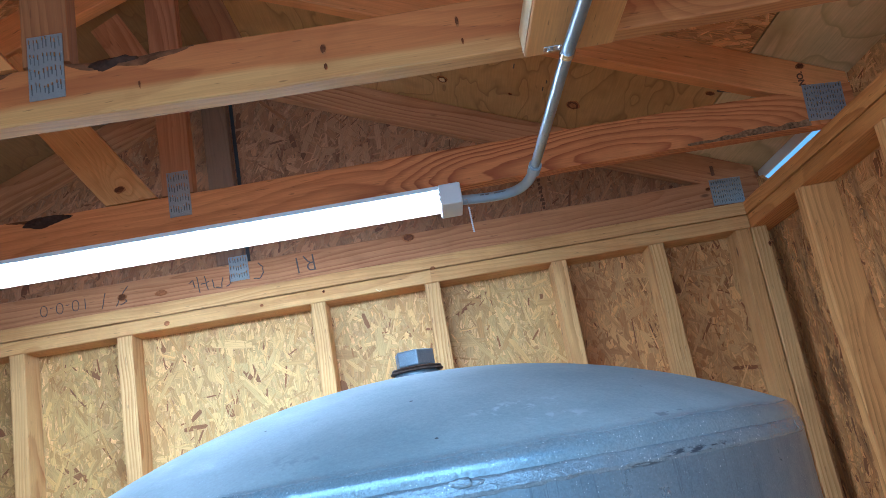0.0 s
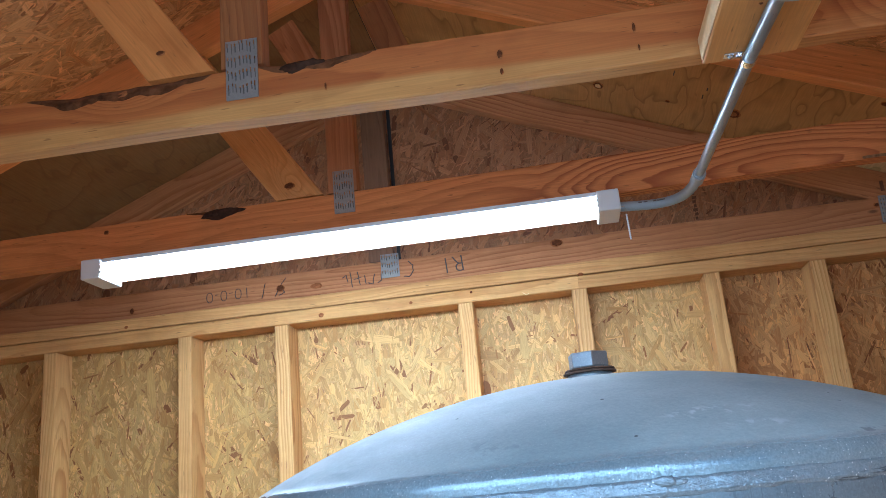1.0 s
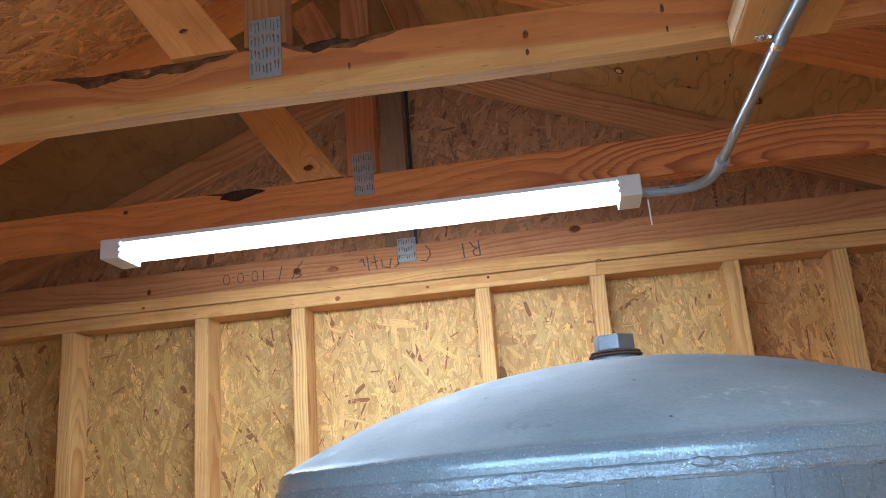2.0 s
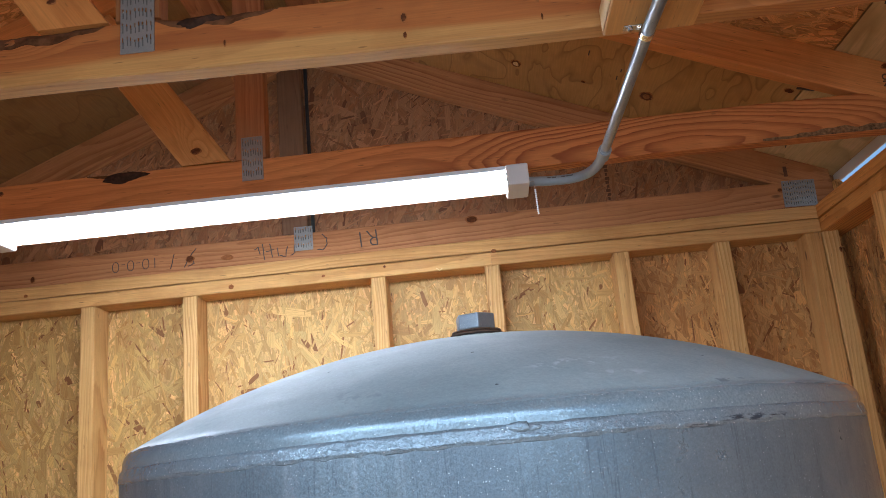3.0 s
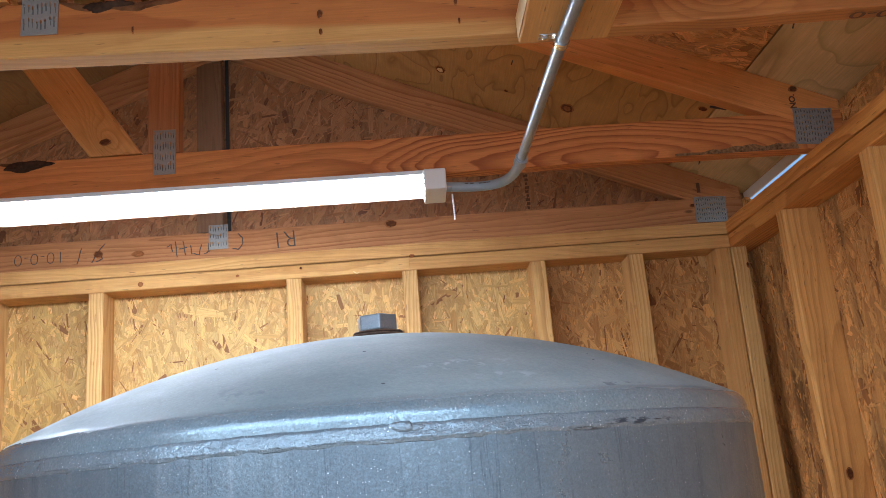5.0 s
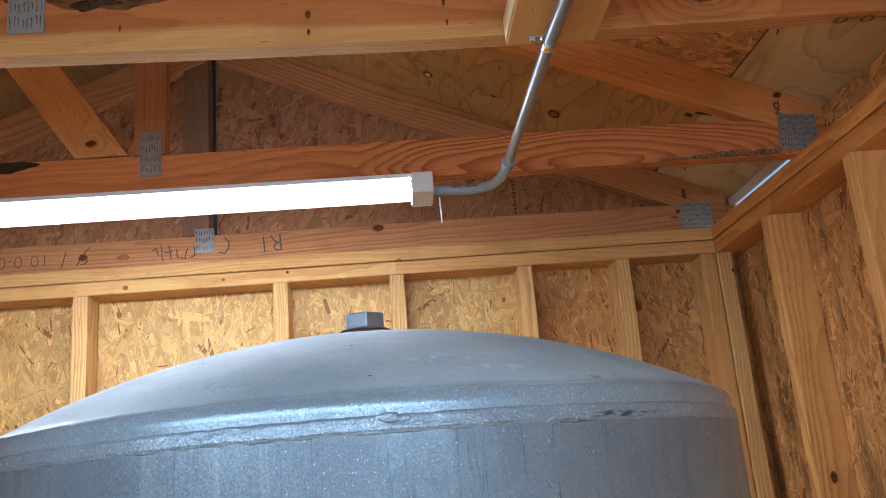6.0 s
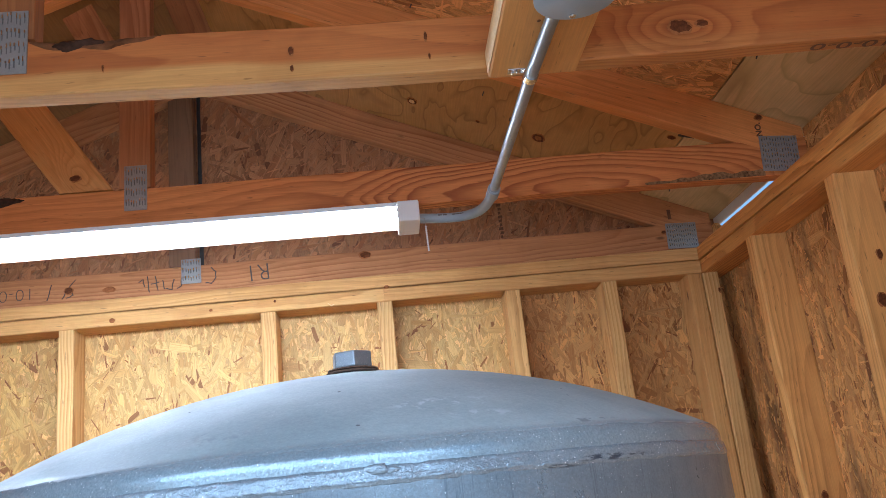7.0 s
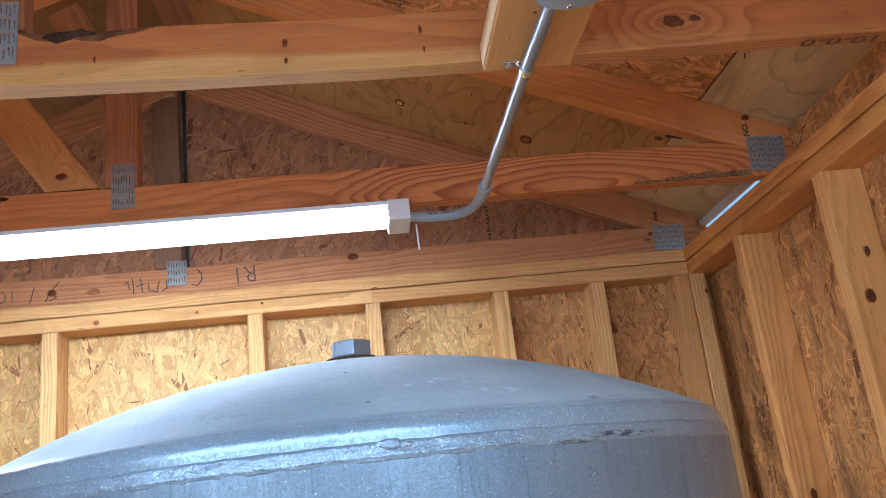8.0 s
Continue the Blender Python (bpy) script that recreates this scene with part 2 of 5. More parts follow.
def flakes(name, light, mid, dark, stain=0.0):
    """The loose top layer of a strand board: each flake has its own tone, with its grain along u."""
    m = Nodes(name)
    uv = m.add("TexCoord").outputs["UV"]
    obj = m.add("TexCoord").outputs["Object"]
    rnd = m.add("NewGeometry").outputs["Random Per Island"]
    other = m.math("FRACT", m.math("MULTIPLY", rnd, 71.3))
    far = m.add("CombineXYZ", ((0, m.math("MULTIPLY", rnd, 90.0)), (1, m.math("MULTIPLY", other, 40.0)), (2, 0.0))).outputs[0]
    col = m.ramp(rnd, (0.0, dark), (0.040, dark), (0.055, mid), (0.28, mid), (0.42, tuple(c * 0.90 for c in light)), (0.70, light), (0.86, tuple(min(1, c * 1.12) for c in light)), (1.0, tuple(min(1, c * 1.25) for c in light)))
    warm = m.ramp(other, (0.0, (1.03, 0.95, 0.86)), (0.5, (1, 1, 1)), (1.0, (0.99, 1.0, 1.03)))
    col = m.mix(1.0, col, warm, "MULTIPLY")
    grain = m.noise(m.vmath("ADD", m.vmath("MULTIPLY", uv, (14.0, 520.0, 0.0)), far), 1.0, 4.0, 0.65, 0.5)["Fac"]
    col = m.mix(1.0, col, m.ramp(grain, (0.30, (0.66, 0.60, 0.54)), (0.50, (1.0, 1.0, 1.0)), (0.72, (1.15, 1.16, 1.18))), "MULTIPLY")
    soot = m.noise(m.vmath("MULTIPLY", obj, (1, 1, 0)), 3.0, 4.0, 0.6)["Fac"]
    col = m.mix(m.span(soot, 0.46, 0.68, 0.0, 0.5), col, m.mix(1.0, col, (0.74, 0.60, 0.48, 1), "MULTIPLY"))
    if stain:
        wet = m.noise(m.vmath("MULTIPLY", obj, (9.0, 1.6, 0)), 1.0, 4.0, 0.65)["Fac"]
        col = m.mix(m.span(wet, 0.50, 0.64, 0.0, stain), col, (0.075, 0.034, 0.016, 1))
    return m.finish(col, m.span(grain, 0.3, 0.7, 0.5, 0.72), m.bump(grain, 0.35, 0.0005), spec=0.35)


def plywood(name, light, dark, scale=1.0):
    """Rotary-cut veneer: wide wavy figure and a few knots, in the panel's own x and y."""
    m = Nodes(name)
    obj = m.add("TexCoord").outputs["Object"]
    rnd = m.add("ObjectInfo").outputs["Random"]
    v = m.vmath("ADD", obj, m.add("CombineXYZ", ((0, m.math("MULTIPLY", rnd, 13.0)), (1, m.math("MULTIPLY", rnd, 5.0)), (2, 0.0))).outputs[0])
    wide = m.noise(m.vmath("MULTIPLY", v, (3.0, 8.0, 0)), scale, 2.0, 0.45, 0.6)["Fac"]
    band = m.math("FRACT", m.math("MULTIPLY", wide, 6.0))
    line = m.ramp(band, (0.0, (1, 1, 1)), (0.06, (0, 0, 0)), (0.70, (0, 0, 0)), (0.90, (0.45, 0.45, 0.45)), (1.0, (1, 1, 1)))
    fibre = m.noise(m.vmath("MULTIPLY", v, (9.0, 210.0, 0)), 1.0, 3.0, 0.6)["Fac"]
    blotch = m.noise(v, 5.0, 4.0, 0.6)["Fac"]
    col = m.mix(m.math("MULTIPLY", m.math("MULTIPLY", line, m.span(fibre, 0.3, 0.7, 0.5, 1.0)), 0.9), light, dark)
    col = m.mix(m.span(blotch, 0.4, 0.7, 0.0, 0.6), col, m.mix(1.0, col, (0.70, 0.62, 0.50, 1), "MULTIPLY"))
    col = m.mix(1.0, col, m.ramp(fibre, (0.25, (0.80, 0.79, 0.77)), (0.7, (1.06, 1.06, 1.06))), "MULTIPLY")
    return m.finish(col, 0.6, m.bump(m.math("ADD", fibre, m.math("MULTIPLY", line, 0.3)), 0.3, 0.001), spec=0.35)


def zinc(name, colour, rough=0.42, metal=0.75, speckle=0.5, streaks=0.0, stained=False, relief=0.0006, grain=0.5, scuff_and_undercut=False, facet=0.0, cast=0.0):
    """Hot-dip galvanised steel: cloudy, grainy zinc; its tiny crystals' glints are painted pale."""
    m = Nodes(name)
    obj = m.add("TexCoord").outputs["Object"]
    sep = m.add("SeparateXYZ", ((0, obj),)).outputs
    cloud = m.noise(obj, 7.0, 5.0, 0.6)["Fac"]
    fine = m.noise(obj, 520.0, 3.0, 0.8)["Fac"]
    mott = m.noise(obj, 46.0, 4.0, 0.65)["Fac"]
    vo = m.add("TexVoronoi", (("Vector", obj), ("Scale", 480.0)))
    vc = m.add("SeparateColor", ((0, vo.outputs["Color"]),)).outputs
    size = m.span(vc[1], 0.0, 1.0, 0.12, 0.26)
    painted_glint = m.math("MULTIPLY", m.math("GREATER_THAN", vc[0], m.span(cloud, 0.35, 0.65, 0.90, 0.66)), m.math("LESS_THAN", vo.outputs["Distance"], size))
    col = m.mix(m.span(cloud, 0.3, 0.7), tuple(c * 0.80 for c in colour[:3]) + (1,), colour)
    col = m.mix(m.span(mott, 0.4, 0.65, 0.0, 0.4), col, m.mix(1.0, col, (0.80, 0.82, 0.85, 1), "MULTIPLY"))
    lo, hi = 1 - grain * 0.5, 1 + grain * 0.4
    col = m.mix(1.0, col, m.ramp(fine, (0.33, (lo, lo, lo)), (0.67, (hi, hi, hi))), "MULTIPLY")
    r = m.span(mott, 0.3, 0.7, rough - 0.05, rough + 0.10)
    if streaks:
        run = m.noise(m.vmath("MULTIPLY", obj, (62.0, 62.0, 1.6)), 1.0, 4.0, 0.65)["Fac"]
        dots = m.span(m.noise(obj, 170.0, 2.0)["Fac"], 0.38, 0.55, 0.35, 1.0)
        thin = m.math("MULTIPLY", m.span(m.math("ABSOLUTE", m.math("SUBTRACT", run, 0.57)), 0.0, 0.014, 1.0, 0.0), dots)
        below = m.span(m.math("ADD", sep[2], m.math("MULTIPLY", m.noise(m.vmath("MULTIPLY", obj, (40.0, 40.0, 0.0)), 1.0, 2.0)["Fac"], 0.16)), 1.80, 1.90, 0.15, 1.0)
        col = m.mix(m.math("MULTIPLY", m.math("MULTIPLY", thin, below), streaks), col, (0.10, 0.115, 0.14, 1))
        col = m.mix(m.span(run, 0.42, 0.30, 0.0, streaks * 0.3), col, (0.50, 0.52, 0.55, 1))
        wide = m.noise(m.vmath("MULTIPLY", obj, (16.0, 16.0, 2.2)), 1.0, 3.0, 0.6)["Fac"]
        col = m.mix(m.span(wide, 0.45, 0.65, 0.0, 0.35), col, m.mix(1.0, col, (0.66, 0.64, 0.66, 1), "MULTIPLY"))
        r = m.math("ADD", r, m.span(wide, 0.4, 0.65, 0.0, 0.14))
    col = m.mix(m.math("MULTIPLY", painted_glint, speckle), col, (0.88, 0.92, 0.95, 1))
    r = m.math("ADD", r, m.math("MULTIPLY", painted_glint, -0.12))
    dabs = ()
    if stained:
        film = m.math("ADD", sep[2], m.math("MULTIPLY", m.math("SUBTRACT", m.noise(obj, 16.0, 3.0)["Fac"], 0.5), 0.005))
        film = m.span(film, 1.8895, 1.896)
        wiped = m.span(m.noise(m.vmath("MULTIPLY", obj, (26.0, 26.0, 160.0)), 1.0, 5.0, 0.7)["Fac"], 0.46, 0.66, 0.0, 0.42)
        wiped = m.math("MULTIPLY", wiped, m.span(sep[0], 0.0, -0.12))
        film = m.math("MULTIPLY", film, m.math("SUBTRACT", 1.0, wiped))
        col = m.mix(m.math("MULTIPLY", film, 0.85), col, m.mix(1.0, m.mix(m.span(cloud, 0.34, 0.66), (0.300, 0.350, 0.358, 1), (0.415, 0.462, 0.460, 1)), m.ramp(m.noise(obj, 260.0, 4.0, 0.7)["Fac"], (0.3, (0.90, 0.90, 0.90)), (0.7, (1.08, 1.08, 1.08))), "MULTIPLY"))
        # chalky white dabs on the crown
        dabs = ((0.082, 1.921, 0.045, 0.006, 0.55, (0.60, 0.64, 0.67, 1)), (0.105, 1.908, 0.03, 0.004, 0.45, (0.58, 0.62, 0.65, 1)), (-0.09, 1.908, 0.035, 0.010, 0.30, (0.17, 0.19, 0.21, 1)), (0.19, 1.896, 0.03, 0.002, 0.5, (0.08, 0.08, 0.09, 1)))
    if scuff_and_undercut:
        # dark scrape along the seam; the undercut's shade painted as two thin dark lines
        dabs = ((0.205, 1.8665, 0.040, 0.0030, 0.85, (0.035, 0.045, 0.065, 1)), (0.16, 1.863, 0.02, 0.002, 0.7, (0.05, 0.055, 0.065, 1)), (-0.15, 1.8650, 0.16, 0.0008, 0.4, (0.08, 0.09, 0.11, 1)), (0.04, 1.8650, 0.12, 0.0008, 0.4, (0.08, 0.09, 0.11, 1)))
    warp = m.noise(m.vmath("MULTIPLY", obj, (75.0, 75.0, 420.0 if scuff_and_undercut else 75.0)), 1.0, 4.0, 0.6)["Fac"]
    for cx, cz, w, h, amount, tint in dabs:
        d = m.math("ADD", m.math("POWER", m.math("DIVIDE", m.math("SUBTRACT", sep[0], cx), w), 2.0), m.math("POWER", m.math("DIVIDE", m.math("SUBTRACT", sep[2], cz), h), 2.0))
        patch = m.math("MULTIPLY", m.span(d, 0.4, 1.1, 1.0, 0.0), m.span(warp, 0.46 if scuff_and_undercut else 0.53, 0.56 if scuff_and_undercut else 0.60))
        patch = m.math("MULTIPLY", patch, m.math("LESS_THAN", sep[1], 0.0))
        col = m.mix(m.math("MULTIPLY", patch, amount), col, tint)
    dust = m.noise(obj, 900.0, 1.0)["Fac"]
    spec = 0.5
    h = fine
    if stained:
        # dust lies on the crown and dulls it; the knuckle below stays bright
        r = m.math("ADD", m.math("MULTIPLY", r, m.math("SUBTRACT", 1.0, film)), m.math("MULTIPLY", film, 0.60))
        metal = m.math("MULTIPLY", m.math("SUBTRACT", 1.0, film), metal)
        spec = m.span(film, 0.0, 1.0, 0.5, 0.12)
        # a few dark grains of grit lying on the crown
        gv = m.add("TexVoronoi", (("Vector", obj), ("Scale", 62.0)))
        grit = m.math("MULTIPLY", m.math("GREATER_THAN", m.add("SeparateColor", ((0, gv.outputs["Color"]),)).outputs[0], 0.90), m.math("LESS_THAN", gv.outputs["Distance"], 0.10))
        col = m.mix(m.math("MULTIPLY", m.math("MULTIPLY", grit, film), 0.8), col, (0.05, 0.05, 0.055, 1))
        h = m.math("MULTIPLY", fine, m.math("SUBTRACT", 1.0, m.math("MULTIPLY", film, 0.8)))
    base = None
    if facet:
        # each tiny zinc crystal leans its own way and flashes by itself
        tiny = m.add("TexVoronoi", (("Vector", obj), ("Scale", 1300.0)))
        lean = m.vmath("MULTIPLY", m.vmath("SUBTRACT", tiny.outputs["Color"], (0.5, 0.5, 0.5)), (facet, facet, facet))
        if stained:
            lean = m.add("VectorMath", ((0, lean), ("Scale", m.math("SUBTRACT", 1.0, m.math("MULTIPLY", film, 0.9)))), operation="SCALE").outputs[0]
        base = m.add("VectorMath", ((0, m.vmath("ADD", m.add("NewGeometry").outputs["Normal"], lean)),), operation="NORMALIZE").outputs[0]
    if cast:
        # ropy, spattered surface of a hand-laid bead
        base = m.bump(m.noise(m.vmath("MULTIPLY", obj, (1.0, 1.0, 1.6)), 150.0, 4.0, 0.6, 0.8)["Fac"], 0.9, cast, base)
    b = m.bump(h, 0.7, relief, m.bump(mott, 0.25, 0.0006, base))
    return m.finish(col, m.math("ADD", r, m.math("MULTIPLY", dust, 0.04)), b, metal=metal, spec=spec)


def plain(name, colour, rough=0.5, metal=0.0, grain=40.0, vary=0.12, relief=0.0003, spec=0.5):
    m = Nodes(name)
    obj = m.add("TexCoord").outputs["Object"]
    a = m.noise(obj, grain, 4.0, 0.6)["Fac"]
    b = m.noise(obj, grain * 0.12, 3.0)["Fac"]
    f = m.math("ADD", m.math("MULTIPLY", a, 0.6), m.math("MULTIPLY", b, 0.4))
    col = m.mix(m.span(f, 0.3, 0.7), tuple(c * (1 - vary) for c in colour) + (1,), tuple(min(1, c * (1 + vary)) for c in colour) + (1,))
    return m.finish(col, m.span(a, 0.3, 0.7, max(0.05, rough - 0.07), rough + 0.07), m.bump(a, 0.3, relief), metal=metal, spec=spec)


def glow(name, colour, strength):
    m = Nodes(name)
    m.put(m.bsdf.inputs["Base Color"], (0.9, 0.9, 0.9, 1))
    m.put(m.bsdf.inputs["Roughness"], 0.35)
    m.put(m.bsdf.inputs["Emission Color"], (*colour, 1))
    m.put(m.bsdf.inputs["Emission Strength"], strength)
    return m.mat


WOOD_WALL = lumber("pine_stud", (0.78, 0.475, 0.175, 1), (0.50, 0.225, 0.058, 1), (0.68, 0.36, 0.11, 1), 0.08, 0.4, 110.0, 1.1)
WOOD_PLATE = lumber("pine_plate", (0.74, 0.42, 0.145, 1), (0.53, 0.24, 0.062, 1), (0.60, 0.28, 0.076, 1), 0.08, 0.5, 80.0, 0.8)
WOOD_SIDE = lumber("pine_side_framing", (0.78, 0.365, 0.090, 1), (0.48, 0.165, 0.033, 1), (0.62, 0.225, 0.045, 1), 0.10, 0.5, 95.0, 1.1)
WOOD_STUD = lumber("pine_side_stud", (0.82, 0.425, 0.128, 1), (0.46, 0.180, 0.040, 1), (0.66, 0.31, 0.080, 1), 0.06, 0.5, 115.0, 0.9)
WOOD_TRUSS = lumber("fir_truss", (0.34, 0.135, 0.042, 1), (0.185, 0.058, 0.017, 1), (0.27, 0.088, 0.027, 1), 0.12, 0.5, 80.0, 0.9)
WOOD_WEB = lumber("fir_web", (0.69, 0.285, 0.072, 1), (0.50, 0.165, 0.034, 1), (0.58, 0.205, 0.046, 1), 0.05, 0.3, 60.0, 0.7)
# Paler web fir, with the light that falls on it put in its colour.
WOOD_PALE_WEB = lumber("fir_pale_web", (0.76, 0.375, 0.115, 1), (0.56, 0.225, 0.055, 1), (0.67, 0.295, 0.082, 1), 0.04, 0.3, 85.0, 0.9, swirls=((0.038, 0.0, 0.060, 0.028),))
WOOD_FRONT = lumber("fir_truss_sapwood", (0.50, 0.172, 0.041, 1), (0.33, 0.093, 0.021, 1), (0.42, 0.122, 0.028, 1), 0.05, 0.5, 85.0, 0.95, sap=-0.023, swirls=((2.510, -0.008, 0.075, 0.034), (1.300, 0.030, 0.070, 0.030)))
WOOD_BOLD = lumber("fir_truss_cathedral", (0.72, 0.270, 0.072, 1), (0.28, 0.065, 0.015, 1), (0.58, 0.182, 0.045, 1), 0.05, 0.5, 120.0, 1.5, pith=(0.010, 0.014), arch=2.45)
# Gable fir, dimmed in its colour for the shade above the strip light.
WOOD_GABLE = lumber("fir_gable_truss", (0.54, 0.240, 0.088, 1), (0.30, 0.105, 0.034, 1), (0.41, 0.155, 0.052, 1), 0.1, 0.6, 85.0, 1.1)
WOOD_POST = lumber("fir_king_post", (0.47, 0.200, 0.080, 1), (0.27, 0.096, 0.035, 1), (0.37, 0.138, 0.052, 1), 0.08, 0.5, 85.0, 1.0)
WOOD_PLANK = lumber("fir_plank", (0.66, 0.315, 0.088, 1), (0.54, 0.225, 0.052, 1), (0.58, 0.245, 0.058, 1), 0.04, 0.15, 40.0, 0.35)
WOOD_RAFTER = lumber("fir_top_chord", (0.84, 0.345, 0.095, 1), (0.55, 0.180, 0.043, 1), (0.72, 0.252, 0.062, 1), 0.08, 0.5, 80.0, 0.55)
END_GRAIN = plain("end_grain", (0.84, 0.60, 0.30), 0.75, grain=90)
BARK = plain("bark", (0.155, 0.066, 0.028), 0.95, grain=45, vary=0.8, relief=0.004, spec=0.08)
KNOT = plain("knot", (0.13, 0.042, 0.015), 0.9, grain=160, vary=0.6, spec=0.15)
BURL_DARK = plain("burl_dark", (0.050, 0.024, 0.014), 0.85, grain=90, vary=0.8, relief=0.003, spec=0.15)
KNOT_PALE = plain("knot_pale", (0.34, 0.125, 0.038), 0.85, grain=160, vary=0.4, spec=0.2)
OSB_WALL = strand_board("strand_board_wall", (0.76, 0.47, 0.175), (0.62, 0.35, 0.112), (0.38, 0.165, 0.046))
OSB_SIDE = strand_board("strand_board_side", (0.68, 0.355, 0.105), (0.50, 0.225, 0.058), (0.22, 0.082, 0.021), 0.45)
# Gable board: the shade above the strip light is put into darker colours.
OSB_GABLE_SHADED = strand_board("strand_board_gable_shaded", (0.34, 0.165, 0.070), (0.29, 0.135, 0.054), (0.21, 0.088, 0.034))
OSB_ROOF = strand_board("strand_board_roof", (0.62, 0.290, 0.082), (0.50, 0.215, 0.058), (0.38, 0.150, 0.040))
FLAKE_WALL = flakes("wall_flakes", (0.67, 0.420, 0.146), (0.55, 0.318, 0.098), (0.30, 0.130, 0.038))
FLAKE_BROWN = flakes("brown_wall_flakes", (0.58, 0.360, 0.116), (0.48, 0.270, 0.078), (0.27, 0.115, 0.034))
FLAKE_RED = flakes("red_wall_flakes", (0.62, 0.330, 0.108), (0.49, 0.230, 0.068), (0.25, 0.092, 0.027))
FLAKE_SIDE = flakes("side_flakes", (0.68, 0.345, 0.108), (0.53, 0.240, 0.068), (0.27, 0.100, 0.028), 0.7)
# Gable flakes carry the same shade in their tones.
FLAKE_GABLE_SHADED = flakes("shaded_gable_flakes", (0.39, 0.178, 0.072), (0.31, 0.130, 0.050), (0.16, 0.058, 0.022))
FLAKE_ROOF = flakes("roof_flakes", (0.74, 0.355, 0.110), (0.60, 0.260, 0.072), (0.34, 0.128, 0.034))
# Weathered gable stud, darkened further to hold the shade it stands in.
WOOD_WEATHERED_SHADED = lumber("fir_weathered_shaded", (0.24, 0.125, 0.062, 1), (0.13, 0.060, 0.028, 1), (0.19, 0.085, 0.038, 1), 0.1, 0.6, 85.0, 0.8)
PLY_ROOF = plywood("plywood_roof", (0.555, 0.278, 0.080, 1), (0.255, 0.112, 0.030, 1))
# Left slope's copy of the plywood, its dimness put into a darker colour.
PLY_SHADED = plywood("plywood_shaded", (0.307, 0.155, 0.050, 1), (0.217, 0.103, 0.033, 1))
PLY_EAVE = plywood("plywood_eave", (0.784, 0.517, 0.224, 1), (0.488, 0.310, 0.112, 1), 0.6)
ZINC_SHELL = zinc("galvanised_shell", (0.220, 0.262, 0.292, 1), 0.27, 0.40, 0.5, 0.65, relief=0.00020, grain=0.30, scuff_and_undercut=True, facet=0.16)
ZINC_HEAD = zinc("galvanised_head", (0.300, 0.365, 0.400, 1), 0.13, 0.30, 0.55, 0.0, True, relief=0.00010, grain=0.4, facet=0.17)
ZINC_WELD = zinc("galvanised_weld", (0.300, 0.352, 0.386, 1), 0.17, 0.36, 0.7, relief=0.00040, grain=0.4, scuff_and_undercut=True, facet=0.22, cast=0.0011)
ZINC_PLUG = zinc("galvanised_plug", (0.36, 0.39, 0.42, 1), 0.45, 0.7, 0.2, relief=0.0003, grain=0.25)
ZINC_PLATE = zinc("galvanised_plate", (0.38, 0.375, 0.355, 1), 0.34, 0.50, 0.35, relief=0.0002, grain=0.2)
EMT = zinc("conduit_steel", (0.31, 0.335, 0.355, 1), 0.30, 0.55, 0.08, relief=0.00008, grain=0.1)
PVC = plain("grey_plastic", (0.30, 0.335, 0.36), 0.42, grain=30, vary=0.15)
RUST = plain("rusty_gasket", (0.15, 0.09, 0.06), 0.75, grain=200, vary=0.6, relief=0.001)
SLOT = plain("slot_shadow", (0.11, 0.105, 0.10), 0.8, grain=80)
WHITE_CAP = plain("white_plastic", (0.74, 0.71, 0.68), 0.42, grain=12, vary=0.03)
WHITE_METAL = plain("white_metal", (0.78, 0.78, 0.78), 0.35, grain=12, vary=0.03)
LENS = glow("lit_diffuser", (0.88, 0.95, 1.0), LAMP_GLOW)
LENS_SIDE = glow("lit_diffuser_side", (0.88, 0.95, 1.0), LAMP_SIDE)
CHROME = plain("bright_metal", (0.72, 0.72, 0.72), 0.22, 1.0, grain=200, vary=0.1)
INK = plain("marker_ink", (0.09, 0.06, 0.048), 0.7, grain=60)
STAMP = plain("stamp_ink", (0.13, 0.055, 0.024), 0.8, grain=300, vary=0.5)
STAMP_FAINT = plain("faint_stamp_ink", (0.36, 0.17, 0.06), 0.8, grain=300, vary=0.4)
TORN = plain("torn_wood", (0.20, 0.105, 0.048), 0.95, grain=150, vary=0.95, relief=0.003, spec=0.1)
CONCRETE = plain("concrete", (0.36, 0.35, 0.33), 0.85, grain=30, vary=0.2, relief=0.002)
BACKING = plain("roofing_felt", (0.04, 0.04, 0.04), 0.9, grain=80)
DRIP = plain("cream_drip_edge", (0.84, 0.76, 0.64), 0.4, grain=20, vary=0.04)
SOIL = plain("ground_soil", (0.38, 0.32, 0.24), 0.95, grain=3, vary=0.4, relief=0.02)

# ---- building blocks ----
PLACE = {}


def thing(name, at, label, category, group="", kind=""):
    ob = new(name)
    ob.empty_display_size = 0.1
    ob.matrix_basis = Matrix.Translation(at)
    PLACE[ob] = Matrix.Translation(at)
    return tagged(ob, label, category, group, kind)


def hang(ob, parent, m):
    """Put ob at the world pose m under parent."""
    ob.parent = parent
    ob.matrix_basis = PLACE[parent].inverted() @ m
    PLACE[ob] = m
    return ob


def part(name, mesh, parent, m=None, label="", kind=""):
    if isinstance(mesh, bmesh.types.BMesh):
        bm, mesh = mesh, bpy.data.meshes.new(name)
        bm.to_mesh(mesh)
        bm.free()
    ob = hang(new(name, mesh), parent, m if m is not None else Matrix())
    return tagged(ob, label, kind=kind)


